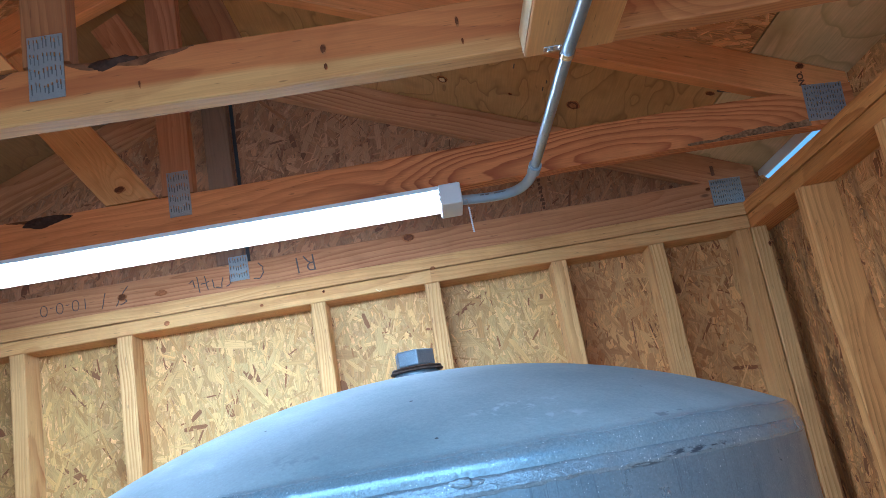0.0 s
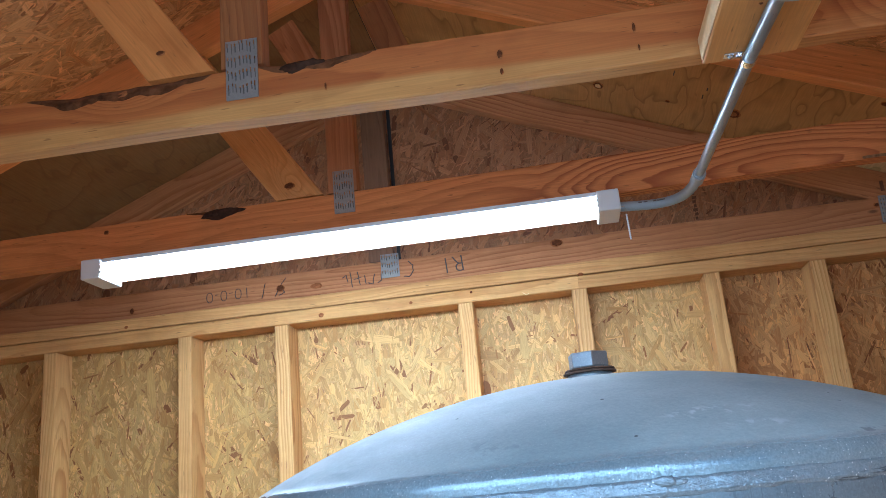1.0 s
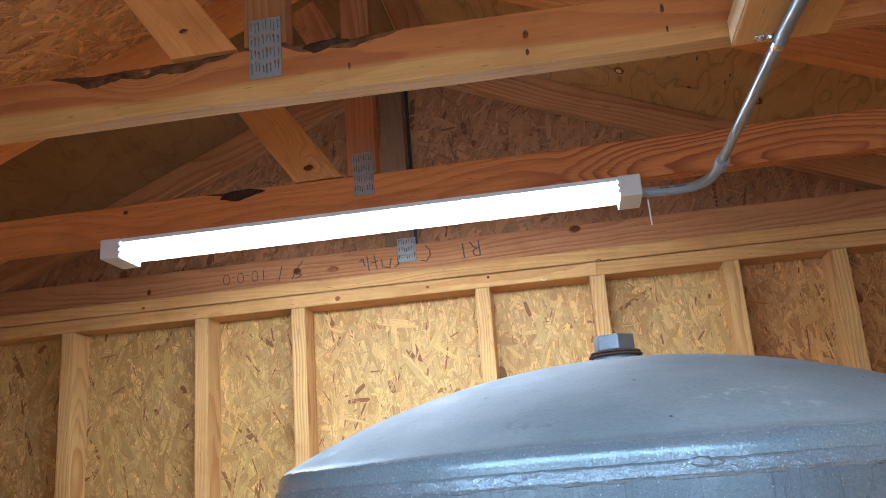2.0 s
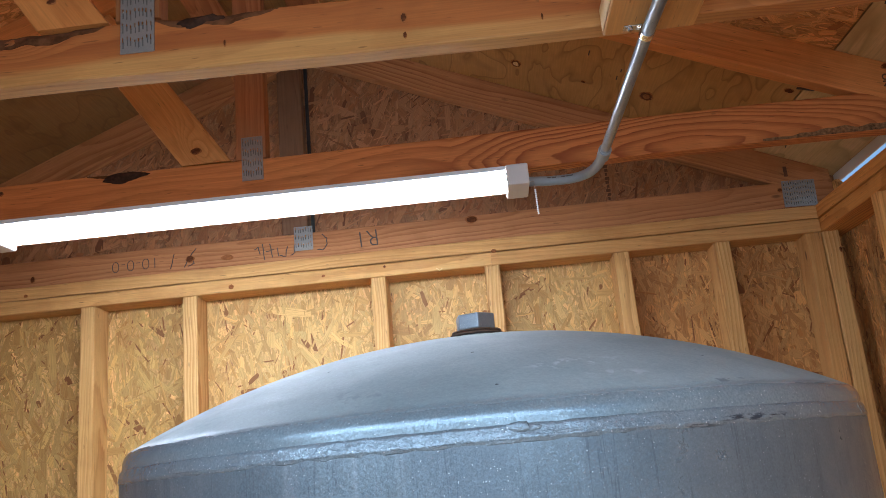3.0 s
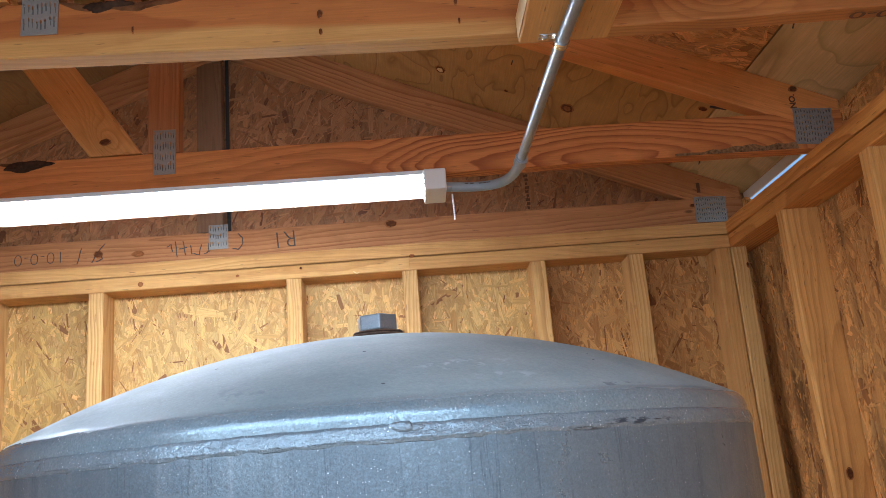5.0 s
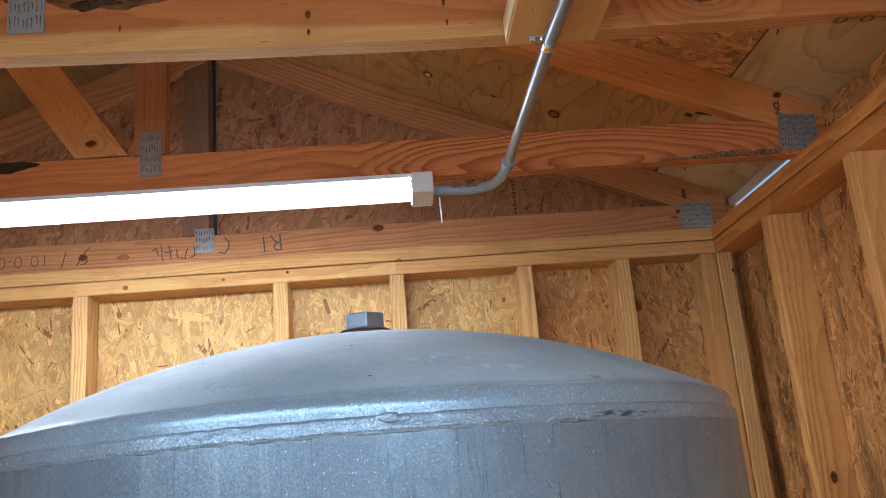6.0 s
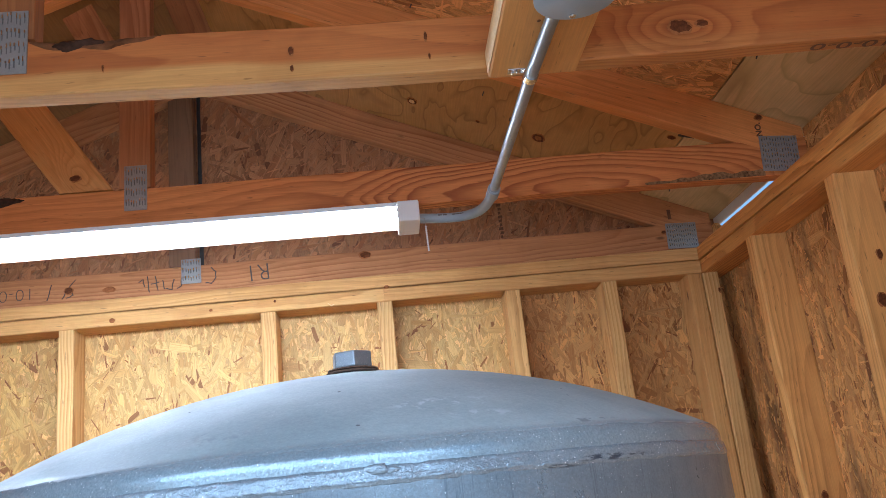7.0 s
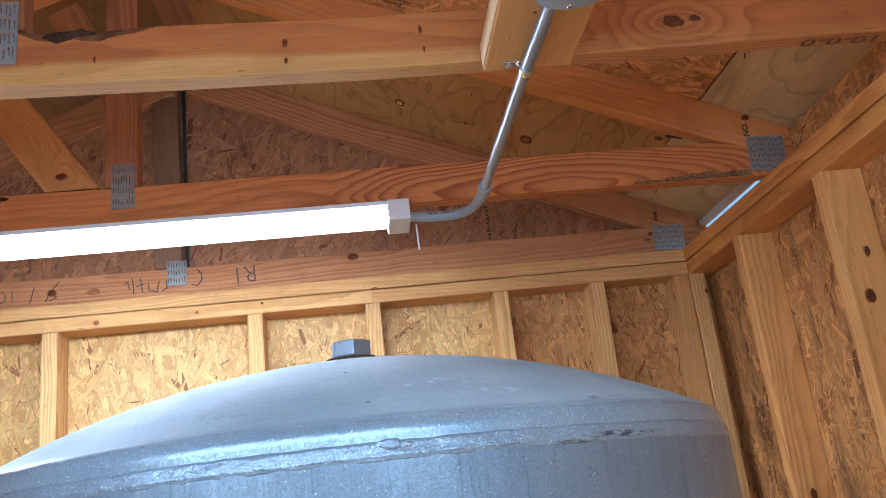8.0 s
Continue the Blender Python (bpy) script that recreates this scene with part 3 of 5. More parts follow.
def mesh_of(name, verts, faces, mats, slots=None, smooth=False):
    me = bpy.data.meshes.new(name)
    me.from_pydata(verts, [], faces)
    for mt in mats:
        me.materials.append(mt)
    if slots:
        me.polygons.foreach_set("material_index", slots)
    if smooth:
        me.polygons.foreach_set("use_smooth", [True] * len(me.polygons))
    me.update()
    return me


def axes(origin, x, y):
    """A pose whose own x and y axes point along x and (nearly) y."""
    x = Vector(x).normalized()
    z = x.cross(Vector(y)).normalized()
    y = z.cross(x)
    m = Matrix((x, y, z)).transposed().to_4x4()
    m.translation = origin
    return m


def board_mesh(length, width, thick, mats, seed=0, wane=(), round_=0.003, cut0=0.0, cut1=0.0, bow=None):
    """A sawn board along x, width along y, thickness along z, from x = 0; eased, slightly uneven edges.
    wane: (start, end, depth, side) where bark eats the upper (+y) edge at +z. cut0, cut1: slant of the ends, x per y.
    bow: (middle, half length, sag) of a stretch that bends to -y."""
    n = max(8, int(length / (0.006 if wane else 0.03)))
    w, t, r = width / 2, thick / 2, round_
    verts, faces, slots = [], [], []
    prof = ((-w + r, -t), (w - r, -t), (w - 0.3 * r, -t + 0.3 * r), (w, -t + r), (w, t - r), (w - 0.3 * r, t - 0.3 * r), (w - r, t), (-w + r, t), (-w + 0.3 * r, t - 0.3 * r), (-w, t - r), (-w, -t + r), (-w + 0.3 * r, -t + 0.3 * r))
    k = len(prof)
    barked = []
    for i in range(n + 1):
        s = i / n
        x = s * length
        depth = 0.0
        for a, b, d in wane:
            if a < x < b:
                u = (x - a) / (b - a)
                depth = max(depth, d * math.sin(math.pi * u) ** 0.6 * (0.75 + 0.7 * noise.noise((x * 17, seed, 3.1)) + 0.10 * noise.noise((x * 90, seed, 5.3))))
        barked.append(depth > 0.003)
        for j, (y, z) in enumerate(prof):
            jit = 0.0009 * noise.noise((x * 6 + seed * 9.7, y * 20, z * 20))
            jy = jit + 0.0016 * noise.noise((x * 2.1, seed * 3.3 + (y > 0), 0.5))
            if bow:
                jy -= bow[2] * max(0.0, 1 - ((x - bow[0]) / bow[1]) ** 2) ** 1.5
            yy, zz = y + jy, z + jit
            if depth and y > 0 and z > 0:
                rough = 0.0022 * noise.noise((x * 55, j * 2.7, seed))
                if j == 4:
                    yy, zz = w + jy, t - depth * 0.50 + rough
                elif j == 5:
                    yy, zz = w - depth * 0.50 + jy + rough, t - depth * 0.17 + rough
                elif j == 6:
                    yy = w - depth + jy
            cut = cut0 * (1 - s) + cut1 * s
            verts.append((x + cut * y, yy, zz))
    for i in range(n):
        for j in range(k):
            a, b = i * k + j, i * k + (j + 1) % k
            faces.append((a, a + k, b + k, b))
            slots.append(1 if len(mats) > 1 and j in (4, 5) and (barked[i] or barked[i + 1]) else 0)
    end = len(mats) - 1 if len(mats) > 2 else 0
    faces.append(tuple(range(k)))
    faces.append(tuple(n * k + j for j in reversed(range(k))))
    slots += [end, end]
    return mesh_of("board", verts, faces, mats, slots)


def board(name, parent, p0, p1, width, thick, across, mat, seed=0, label="", wane=(), cut0=0.0, cut1=0.0, ends=None, bow=None):
    """A board from p0 to p1 along its middle line; its width lies along across."""
    p0, p1 = Vector(p0), Vector(p1)
    mats = [mat, BARK] + ([ends] if ends else [])
    me = board_mesh((p1 - p0).length, width, thick, mats, seed, wane, cut0=cut0, cut1=cut1, bow=bow)
    return part(name, me, parent, axes(p0, p1 - p0, across), label)


def slab_mesh(outline, thick, mat, bevel=0.0):
    """A flat polygon in x and y, its face at z = 0 looking to +z, thickened to -z."""
    bm = bmesh.new()
    top = [bm.verts.new((x, y, 0)) for x, y in outline]
    f = bm.faces.new(top)
    f.normal_update()
    if f.normal.z < 0:
        bmesh.ops.reverse_faces(bm, faces=[f])
    ret = bmesh.ops.extrude_face_region(bm, geom=[f])
    bmesh.ops.translate(bm, verts=[g for g in ret["geom"] if isinstance(g, bmesh.types.BMVert)], vec=(0, 0, -thick))
    bmesh.ops.recalc_face_normals(bm, faces=bm.faces)
    if bevel:
        bmesh.ops.bevel(bm, geom=list(bm.edges), offset=bevel, segments=2, affect="EDGES", profile=0.6)
    me = bpy.data.meshes.new("slab")
    bm.to_mesh(me)
    bm.free()
    me.materials.append(mat)
    return me


def box_mesh(sx, sy, sz, mat, bevel=0.002, seg=2):
    """A box centred on its middle."""
    bm = bmesh.new()
    bmesh.ops.create_cube(bm, size=1.0)
    bmesh.ops.scale(bm, vec=(sx, sy, sz), verts=bm.verts)
    if bevel:
        bmesh.ops.bevel(bm, geom=list(bm.edges), offset=bevel, segments=seg, affect="EDGES", profile=0.6)
    me = bpy.data.meshes.new("box")
    bm.to_mesh(me)
    bm.free()
    me.materials.append(mat)
    return me


def turned_mesh(profile, mat, seg=96, smooth=True, wobble=0.0, sharp=35):
    """A body of revolution round z from (radius, height) pairs, top to bottom or bottom to top."""
    verts, faces = [], []
    for r, z in profile:
        for j in range(seg):
            a = 2 * math.pi * j / seg
            rr = r + (wobble * noise.noise((math.cos(a) * 60 * r, math.sin(a) * 60 * r, z * 160)) if wobble else 0)
            verts.append((rr * math.cos(a), rr * math.sin(a), z + (wobble * 0.8 * noise.noise((math.cos(a) * 45, math.sin(a) * 45, 7.0)) if wobble else 0)))
    for i in range(len(profile) - 1):
        for j in range(seg):
            a, b = i * seg + j, i * seg + (j + 1) % seg
            faces.append((a, b, b + seg, a + seg))
    faces.append(tuple(reversed(range(seg))))
    faces.append(tuple((len(profile) - 1) * seg + j for j in range(seg)))
    me = mesh_of("turned", verts, faces, [mat], smooth=smooth)
    bm = bmesh.new()
    bm.from_mesh(me)
    bmesh.ops.remove_doubles(bm, verts=bm.verts, dist=1e-5)
    bmesh.ops.recalc_face_normals(bm, faces=bm.faces)
    for e in bm.edges:
        if len(e.link_faces) == 2 and e.calc_face_angle(0) > radians(sharp):
            e.smooth = False
    bm.to_mesh(me)
    bm.free()
    return me


def tube_mesh(points, radius, mat, seg=20):
    """A round pipe along a run of points."""
    pts = [Vector(p) for p in points]
    verts, faces = [], []
    side = None
    for i, p in enumerate(pts):
        d = (pts[min(i + 1, len(pts) - 1)] - pts[max(i - 1, 0)]).normalized()
        side = (side - d * side.dot(d)).normalized() if side else d.orthogonal().normalized()
        up = d.cross(side)
        for j in range(seg):
            a = 2 * math.pi * j / seg
            verts.append(p + radius * (math.cos(a) * side + math.sin(a) * up))
    for i in range(len(pts) - 1):
        for j in range(seg):
            a, b = i * seg + j, i * seg + (j + 1) % seg
            faces.append((a, a + seg, b + seg, b))
    faces.append(tuple(range(seg)))
    faces.append(tuple((len(pts) - 1) * seg + j for j in reversed(range(seg))))
    me = mesh_of("pipe", [tuple(v) for v in verts], faces, [mat], smooth=True)
    bm = bmesh.new()
    bm.from_mesh(me)
    bmesh.ops.recalc_face_normals(bm, faces=bm.faces)
    for e in bm.edges:
        if len(e.link_faces) == 2 and e.calc_face_angle(0) > radians(40):
            e.smooth = False
    bm.to_mesh(me)
    bm.free()
    return me


def blob_mesh(rx, ry, mat, seed=0, lift=0.0008, seg=22, rim=None):
    """A low, uneven oval button in x and y (a knot): a ragged heart in a paler rim."""
    verts, faces, slots = [(0, 0, lift)], [], []
    for ring, q, rag in ((1, 0.5, 0.55), (2, 0.78, 0.35), (3, 1.0, 0.2)):
        for j in range(seg):
            a = 2 * math.pi * j / seg
            u = q * (1 + rag * noise.noise((math.cos(a) * 1.9 + seed, math.sin(a) * 1.9, seed * 2.1 + ring)))
            verts.append((rx * u * math.cos(a), ry * u * math.sin(a), (lift, lift, lift * 0.7, -0.001)[ring]))
    for j in range(seg):
        k = (j + 1) % seg
        faces.append((0, 1 + j, 1 + k))
        faces.append((1 + j, 1 + seg + j, 1 + seg + k, 1 + k))
        faces.append((1 + seg + j, 1 + 2 * seg + j, 1 + 2 * seg + k, 1 + seg + k))
        slots += [0, 0, 1]
    return mesh_of("oval", verts, faces, [mat, rim or KNOT_PALE], slots, smooth=True)


def knot(parent, x, y, z, rx, rz, seed, mat=None, tilt=0.0, name="knot"):
    """A knot on a face that looks to -y."""
    m = Matrix.Translation((x, y, z)) @ Matrix.Rotation(radians(90), 4, "X") @ Matrix.Rotation(radians(tilt), 4, "Z")
    return part(name, blob_mesh(rx * 0.95, rz * 0.95, mat or KNOT, seed), parent, m)


FACE_Y = Matrix.Rotation(radians(90), 4, "X")     # own x stays x, own y points up, own z looks to -y


def nail_plate(parent, x, y, z, w, h, cols, rows, tilt=0.0):
    """A pressed connector plate on a face that looks to -y: sheet with rows of punched slots."""
    m = Matrix.Translation((x, y, z)) @ FACE_Y @ Matrix.Rotation(radians(tilt), 4, "Z")
    plate = part("nail_plate", box_mesh(w, h, 0.0024, ZINC_PLATE, 0.0006, 1), parent, m, "galvanised steel connector plate with punched teeth")
    verts, faces, slots = [], [], []
    rng = random.Random(int(abs(x * 1000)) + cols)
    for r in range(rows):
        for c in range(cols):
            px = (c + 0.5) / cols * w * 0.94 - w * 0.47
            py = (r + 0.5) / rows * h * 0.94 - h * 0.47 + 0.0022 * math.sin(c * 1.3 + r)
            px += rng.uniform(-0.12, 0.12) * w / cols
            py += rng.uniform(-0.05, 0.05) * h / rows
            sw, sh = w / cols * rng.uniform(0.09, 0.19), h / rows * rng.uniform(0.15, 0.25)
            # a dark block painted as the slot's shade, then a bright bent tooth
            for q, (dy, tall, lift) in enumerate(((0, sh, 0.0014), (sh * 1.25, sh * rng.uniform(0.3, 0.8), 0.0024 + rng.uniform(0, 0.0016)))):
                b = len(verts)
                for u, v, k in ((-1, -1, 0), (1, -1, 0), (1, 1, 0), (-1, 1, 0), (-1, -1, 1), (1, -1, 1), (1, 1, 1), (-1, 1, 1)):
                    verts.append((px + u * sw, py + dy + v * tall, 0.0011 if k == 0 else lift))
                faces += [(b + 4, b + 5, b + 6, b + 7), (b, b + 1, b + 5, b + 4), (b + 1, b + 2, b + 6, b + 5), (b + 2, b + 3, b + 7, b + 6), (b + 3, b, b + 4, b + 7)]
                slots += [q] * 5
    hang(tagged(new("tooth_pattern", mesh_of("tooth_pattern", verts, faces, [SLOT, CHROME], slots)), kind="stuff"), plate, m)
    return plate


def lettering(parent, text, x, y, z, size, mat, turn=180.0, lift=0.0008, name="writing", squeeze=1.0, weight=-0.0016):
    """Flat letters on a face that looks to -y."""
    cu = bpy.data.curves.new("letters", "FONT")
    cu.offset = weight
    cu.body, cu.size, cu.align_x, cu.align_y = text, size, "CENTER", "CENTER"
    tmp = bpy.data.objects.new("letters", cu)
    scene.collection.objects.link(tmp)
    me = bpy.data.meshes.new_from_object(tmp.evaluated_get(bpy.context.evaluated_depsgraph_get()))
    bpy.data.objects.remove(tmp)
    me.materials.clear()
    me.materials.append(mat)
    m = Matrix.Translation((x, y - lift, z)) @ FACE_Y @ Matrix.Rotation(radians(turn), 4, "Z") @ Matrix.Diagonal((squeeze, 1, 1, 1))
    return part(name, me, parent, m)


def strands(parent, m, rect, seed, mat, density=7600, inside=None, main=90.0):
    """A layer of thin wood flakes lying on a panel's face (own x and y, looking to +z), within rect = x0, x1, y0, y1."""
    rng = random.Random(seed)
    x0, x1, y0, y1 = rect
    verts, faces, uvs = [], [], []
    for _ in range(int((x1 - x0) * (y1 - y0) * density)):
        cx, cy = rng.uniform(x0, x1), rng.uniform(y0, y1)
        if inside and not inside(cx, cy):
            continue
        turn = radians(rng.gauss(main, 24) if rng.random() < 0.72 else rng.uniform(0, 180))
        if rng.random() < 0.62:
            half, wide = 0.5 * rng.uniform(0.010, 0.045), 0.5 * rng.uniform(0.0014, 0.0046)
        else:
            half = 0.5 * min(0.125, 0.020 + rng.expovariate(1 / 0.034))
            wide = 0.5 * min(0.026, 0.0040 + rng.expovariate(1 / 0.0075), half * 1.2)
        high = rng.uniform(0.0003, 0.0015)
        tip_a, tip_b, roll = rng.uniform(-0.0003, 0.0004), rng.uniform(-0.0003, 0.0004), rng.uniform(-0.0003, 0.0003)
        ca, sa = math.cos(turn), math.sin(turn)
        e = [rng.uniform(0.72, 1.0) for _ in range(8)]
        ring = ((-half * e[0], -wide * e[1]), (-half * 0.3, -wide), (half * 0.4, -wide * e[2]), (half * e[3], -wide * e[4] * 0.8), (half, wide * 0.1), (half * e[5], wide * e[6]), (-half * 0.2, wide), (-half * e[7], wide * 0.5))
        b, k = len(verts), len(ring)
        for u, v in ring:
            x = min(max(cx + u * ca - v * sa, x0), x1)
            y = min(max(cy + u * sa + v * ca, y0), y1)
            z = max(0.0002, high + (tip_a if u < 0 else tip_b) + roll * v / wide)
            verts += [(x, y, z), (x, y, -0.0002)]
        faces.append(tuple(b + 2 * j for j in range(k)))
        uvs += ring
        for j in range(k):
            n = (j + 1) % k
            faces.append((b + 2 * j, b + 2 * j + 1, b + 2 * n + 1, b + 2 * n))
            uvs += (ring[j], ring[j], ring[n], ring[n])
    me = mesh_of("strands", verts, faces, [mat])
    layer = me.uv_layers.new(name="grain")
    layer.data.foreach_set("uv", [c for uv in uvs for c in uv])
    return part("strands", me, parent, m, "loose overlapping wood strands", "stuff")


# ---- ground and floor ----
bm = bmesh.new()
bmesh.ops.create_grid(bm, x_segments=24, y_segments=24, size=400)
ground = new("ground", bpy.data.meshes.new("ground"))
bm.to_mesh(ground.data)
bm.free()
ground.data.materials.append(SOIL)
ground.location = (0, 0, -0.12)
tagged(ground, "bare dry pale earth round the shed", "ground", kind="structure")

floor = new("floor", slab_mesh([(BX0, YF - 0.1), (BX1, YF - 0.1), (BX1, 2.3), (BX0, 2.3)], 0.15, CONCRETE, 0.006))
tagged(floor, "plain grey concrete slab floor of the shed", "floor", kind="structure")

# ---- back wall ----
wall_back = thing("wall_back", (XM, YB, 0), "back wall of pale pine studs and bare strand board", "wall", kind="structure")
STUD_W = 0.042
for n, x in enumerate((-1.585, -1.158, -0.862, -0.322, 0.0, 0.360, 0.638)):
    board("stud", wall_back, (x + STUD_W / 2, YB + CHORD / 2, 0.04), (x + STUD_W / 2, YB + CHORD / 2, PLATE0 - 0.001), CHORD, STUD_W, (0, 1, 0), WOOD_WALL, n + 1)
board("corner_stud", wall_back, (0.955, YB + CHORD / 2, 0.04), (0.955, YB + CHORD / 2, PLATE0 - 0.001), CHORD, 0.044, (0, 1, 0), WOOD_WALL, 21)
board("corner_stud", wall_back, (0.910, YB + CHORD / 2 + 0.003, 0.04), (0.910, YB + CHORD / 2 + 0.003, PLATE0 - 0.001), CHORD - 0.006, 0.042, (0, 1, 0), WOOD_PLATE, 27)
board("corner_stud", wall_back, (IN_L - 0.02, YB + CHORD / 2, 0.04), (IN_L - 0.02, YB + CHORD / 2, PLATE0 - 0.001), CHORD, T2, (0, 1, 0), WOOD_WALL, 22)
board("sole_plate", wall_back, (IN_L, YB + CHORD / 2, 0.02), (IN_R, YB + CHORD / 2, 0.02), CHORD, T2, (0, 1, 0), WOOD_PLATE, 23)
board("lower_top_plate", wall_back, (IN_L - 0.085, YB + CHORD / 2, PLATE0 + 0.019), (0.0 + STUD_W / 2 - 0.0002, YB + CHORD / 2, PLATE0 + 0.019), CHORD, T2, (0, 1, 0), WOOD_PLATE, 24)
board("lower_top_plate", wall_back, (0.0 + STUD_W / 2 + 0.0002, YB + CHORD / 2 - 0.002, PLATE0 + 0.0185), (IN_R - 0.002, YB + CHORD / 2 - 0.002, PLATE0 + 0.0185), CHORD, T2, (0, 1, 0), WOOD_PLATE, 25)
board("upper_top_plate", wall_back, (IN_L + 0.002, YB + CHORD / 2 + 0.001, PLATE1 - 0.0186), (IN_R - 0.002, YB + CHORD / 2 + 0.001, PLATE1 - 0.0186), CHORD, T2 - 0.0012, (0, 1, 0), WOOD_PLATE, 26)
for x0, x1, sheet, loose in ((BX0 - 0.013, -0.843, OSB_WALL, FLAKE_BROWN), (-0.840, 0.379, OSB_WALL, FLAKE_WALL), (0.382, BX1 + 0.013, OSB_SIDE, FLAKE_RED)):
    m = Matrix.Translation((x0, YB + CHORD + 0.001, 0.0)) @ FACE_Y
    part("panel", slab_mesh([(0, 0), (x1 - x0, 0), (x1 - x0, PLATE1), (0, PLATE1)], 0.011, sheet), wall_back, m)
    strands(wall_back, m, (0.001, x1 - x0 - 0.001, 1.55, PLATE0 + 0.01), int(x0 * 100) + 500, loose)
for n, (x, z, rx, rz, mt) in enumerate(((-0.72, 2.405, 0.008, 0.007, KNOT_PALE), (-0.28, 2.418, 0.004, 0.004, KNOT), (0.03, 2.43, 0.009, 0.006, KNOT_PALE), (-1.32, 2.44, 0.006, 0.005, KNOT_PALE), (-0.455, 2.409, 0.005, 0.004, KNOT_PALE))):
    knot(wall_back, x, YB - 0.0018, z, rx, rz, n, mt)
knot(wall_back, 0.972, YB - 0.0012, 2.335, 0.004, 0.009, 8, KNOT)
for n, w in enumerate((0.012, 0.009, 0.013, 0.010)):
    part("stamp_mark", box_mesh(w, 0.012, 0.0006, STAMP_FAINT, 0), wall_back, Matrix.Translation((0.735 + 0.017 * n, YB + CHORD + 0.0008, 2.272 + 0.001 * n)) @ FACE_Y)
# loose splinter under the plate
part("splinter", tube_mesh([(-0.135, YB - 0.002, 2.398), (-0.125, YB - 0.012, 2.388), (-0.118, YB - 0.014, 2.392)], 0.0014, END_GRAIN, 6), wall_back)

# ---- right wall ----
wall_right = thing("wall_right", (IN_R, 0, 0), "side wall of pine studs and stained strand board", "wall", kind="structure")
XR = IN_R + CHORD / 2
for n, y in enumerate((1.864, 1.457, 1.050, 0.644, 0.237, -0.135)):
    board("stud", wall_right, (XR, y, 0.04), (XR, y, PLATE0 - 0.001), CHORD, 0.039, (1, 0, 0), WOOD_STUD, 31 + n)
board("sole_plate", wall_right, (XR, YF, 0.02), (XR, 2.19, 0.02), CHORD, T2, (1, 0, 0), WOOD_SIDE, 45)
board("lower_top_plate", wall_right, (XR, YF, PLATE0 + 0.019), (XR, YB - 0.004 + CHORD, PLATE0 + 0.019), CHORD, T2, (1, 0, 0), WOOD_SIDE, 46)
board("upper_top_plate", wall_right, (XR - 0.002, YF, PLATE1 - 0.0183), (XR - 0.002, YB - 0.004 + CHORD, PLATE1 - 0.0183), CHORD, T2 - 0.0016, (1, 0, 0), WOOD_SIDE, 47)
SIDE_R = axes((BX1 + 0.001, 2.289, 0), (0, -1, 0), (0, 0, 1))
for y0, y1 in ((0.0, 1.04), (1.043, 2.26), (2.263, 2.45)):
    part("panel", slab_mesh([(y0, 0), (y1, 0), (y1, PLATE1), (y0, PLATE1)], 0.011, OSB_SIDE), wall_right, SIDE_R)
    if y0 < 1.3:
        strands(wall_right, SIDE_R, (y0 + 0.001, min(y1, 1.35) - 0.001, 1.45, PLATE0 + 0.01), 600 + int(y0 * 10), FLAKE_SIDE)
# blocking between the truss heels; the bay next to the gable is left open
for y0, y1 in ((1.072, 1.6408), (0.465, 1.0312), (-0.145, 0.417)):
    m = axes((BX1 - 0.012, y1, PLATE1 + 0.001), (0, -1, 0), (0, 0, 1))
    block = part("blocking", slab_mesh([(0, 0), (y1 - y0, 0), (y1 - y0, 0.108), (0, 0.108)], 0.011, OSB_SIDE), wall_right, m)
    if y1 > 1.0:
        strands(block, m, (0.001, y1 - y0 - 0.001, 0.0, 0.107), 640 + int(y0 * 10), FLAKE_SIDE, 4000, None, 0.0)
part("blocking", slab_mesh([(0, 0), (0.07, 0), (0.055, 0.05), (0.02, 0.075), (0, 0.075)], 0.011, OSB_SIDE), wall_right, axes((BX1 - 0.012, 2.249, PLATE1 + 0.001), (0, -1, 0), (0, 0, 1)))
knot(wall_right, 0.968, 1.457 - 0.0205, 2.126, 0.012, 0.016, 3, KNOT)
knot(wall_right, 0.985, 1.457 - 0.0205, 2.215, 0.007, 0.012, 5, KNOT)
knot(wall_right, 0.970, 1.864 - 0.0205, 1.764, 0.009, 0.015, 4, KNOT)

# ---- left wall and front wall, outside the view ----
wall_left = thing("wall_left", (IN_L, 0, 0), "side wall of bare strand board", "wall", kind="structure")
part("panel", slab_mesh([(0, 0), (2.45, 0), (2.45, HEEL - 0.01), (0, HEEL - 0.01)], 0.011, OSB_SIDE), wall_left, axes((BX0 - 0.001, YF, 0), (0, 1, 0), (0, 0, 1)))
board("top_plate", wall_left, (IN_L - CHORD / 2, YF, PLATE0 + 0.038), (IN_L - CHORD / 2, YB - 0.004, PLATE0 + 0.038), CHORD, 0.076, (1, 0, 0), WOOD_PLATE, 51)
wall_front = thing("wall_front", (XM, YF, 0), "unseen strand board front wall with an assumed open doorway", "wall", kind="structure")
# Assumed doorway behind the camera, sized to suit the added daylight.
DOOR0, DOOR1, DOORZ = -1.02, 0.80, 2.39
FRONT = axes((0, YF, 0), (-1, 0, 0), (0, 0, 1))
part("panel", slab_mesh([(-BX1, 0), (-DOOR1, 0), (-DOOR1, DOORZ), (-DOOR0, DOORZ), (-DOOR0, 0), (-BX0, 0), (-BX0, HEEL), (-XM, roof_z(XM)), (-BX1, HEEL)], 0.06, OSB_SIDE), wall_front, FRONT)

# ---- roof ----
roof = thing("roof", (XM, 0, HEEL), "gable roof deck of strand board and plywood sheets", "roof", kind="structure")
EAVE = 1.032


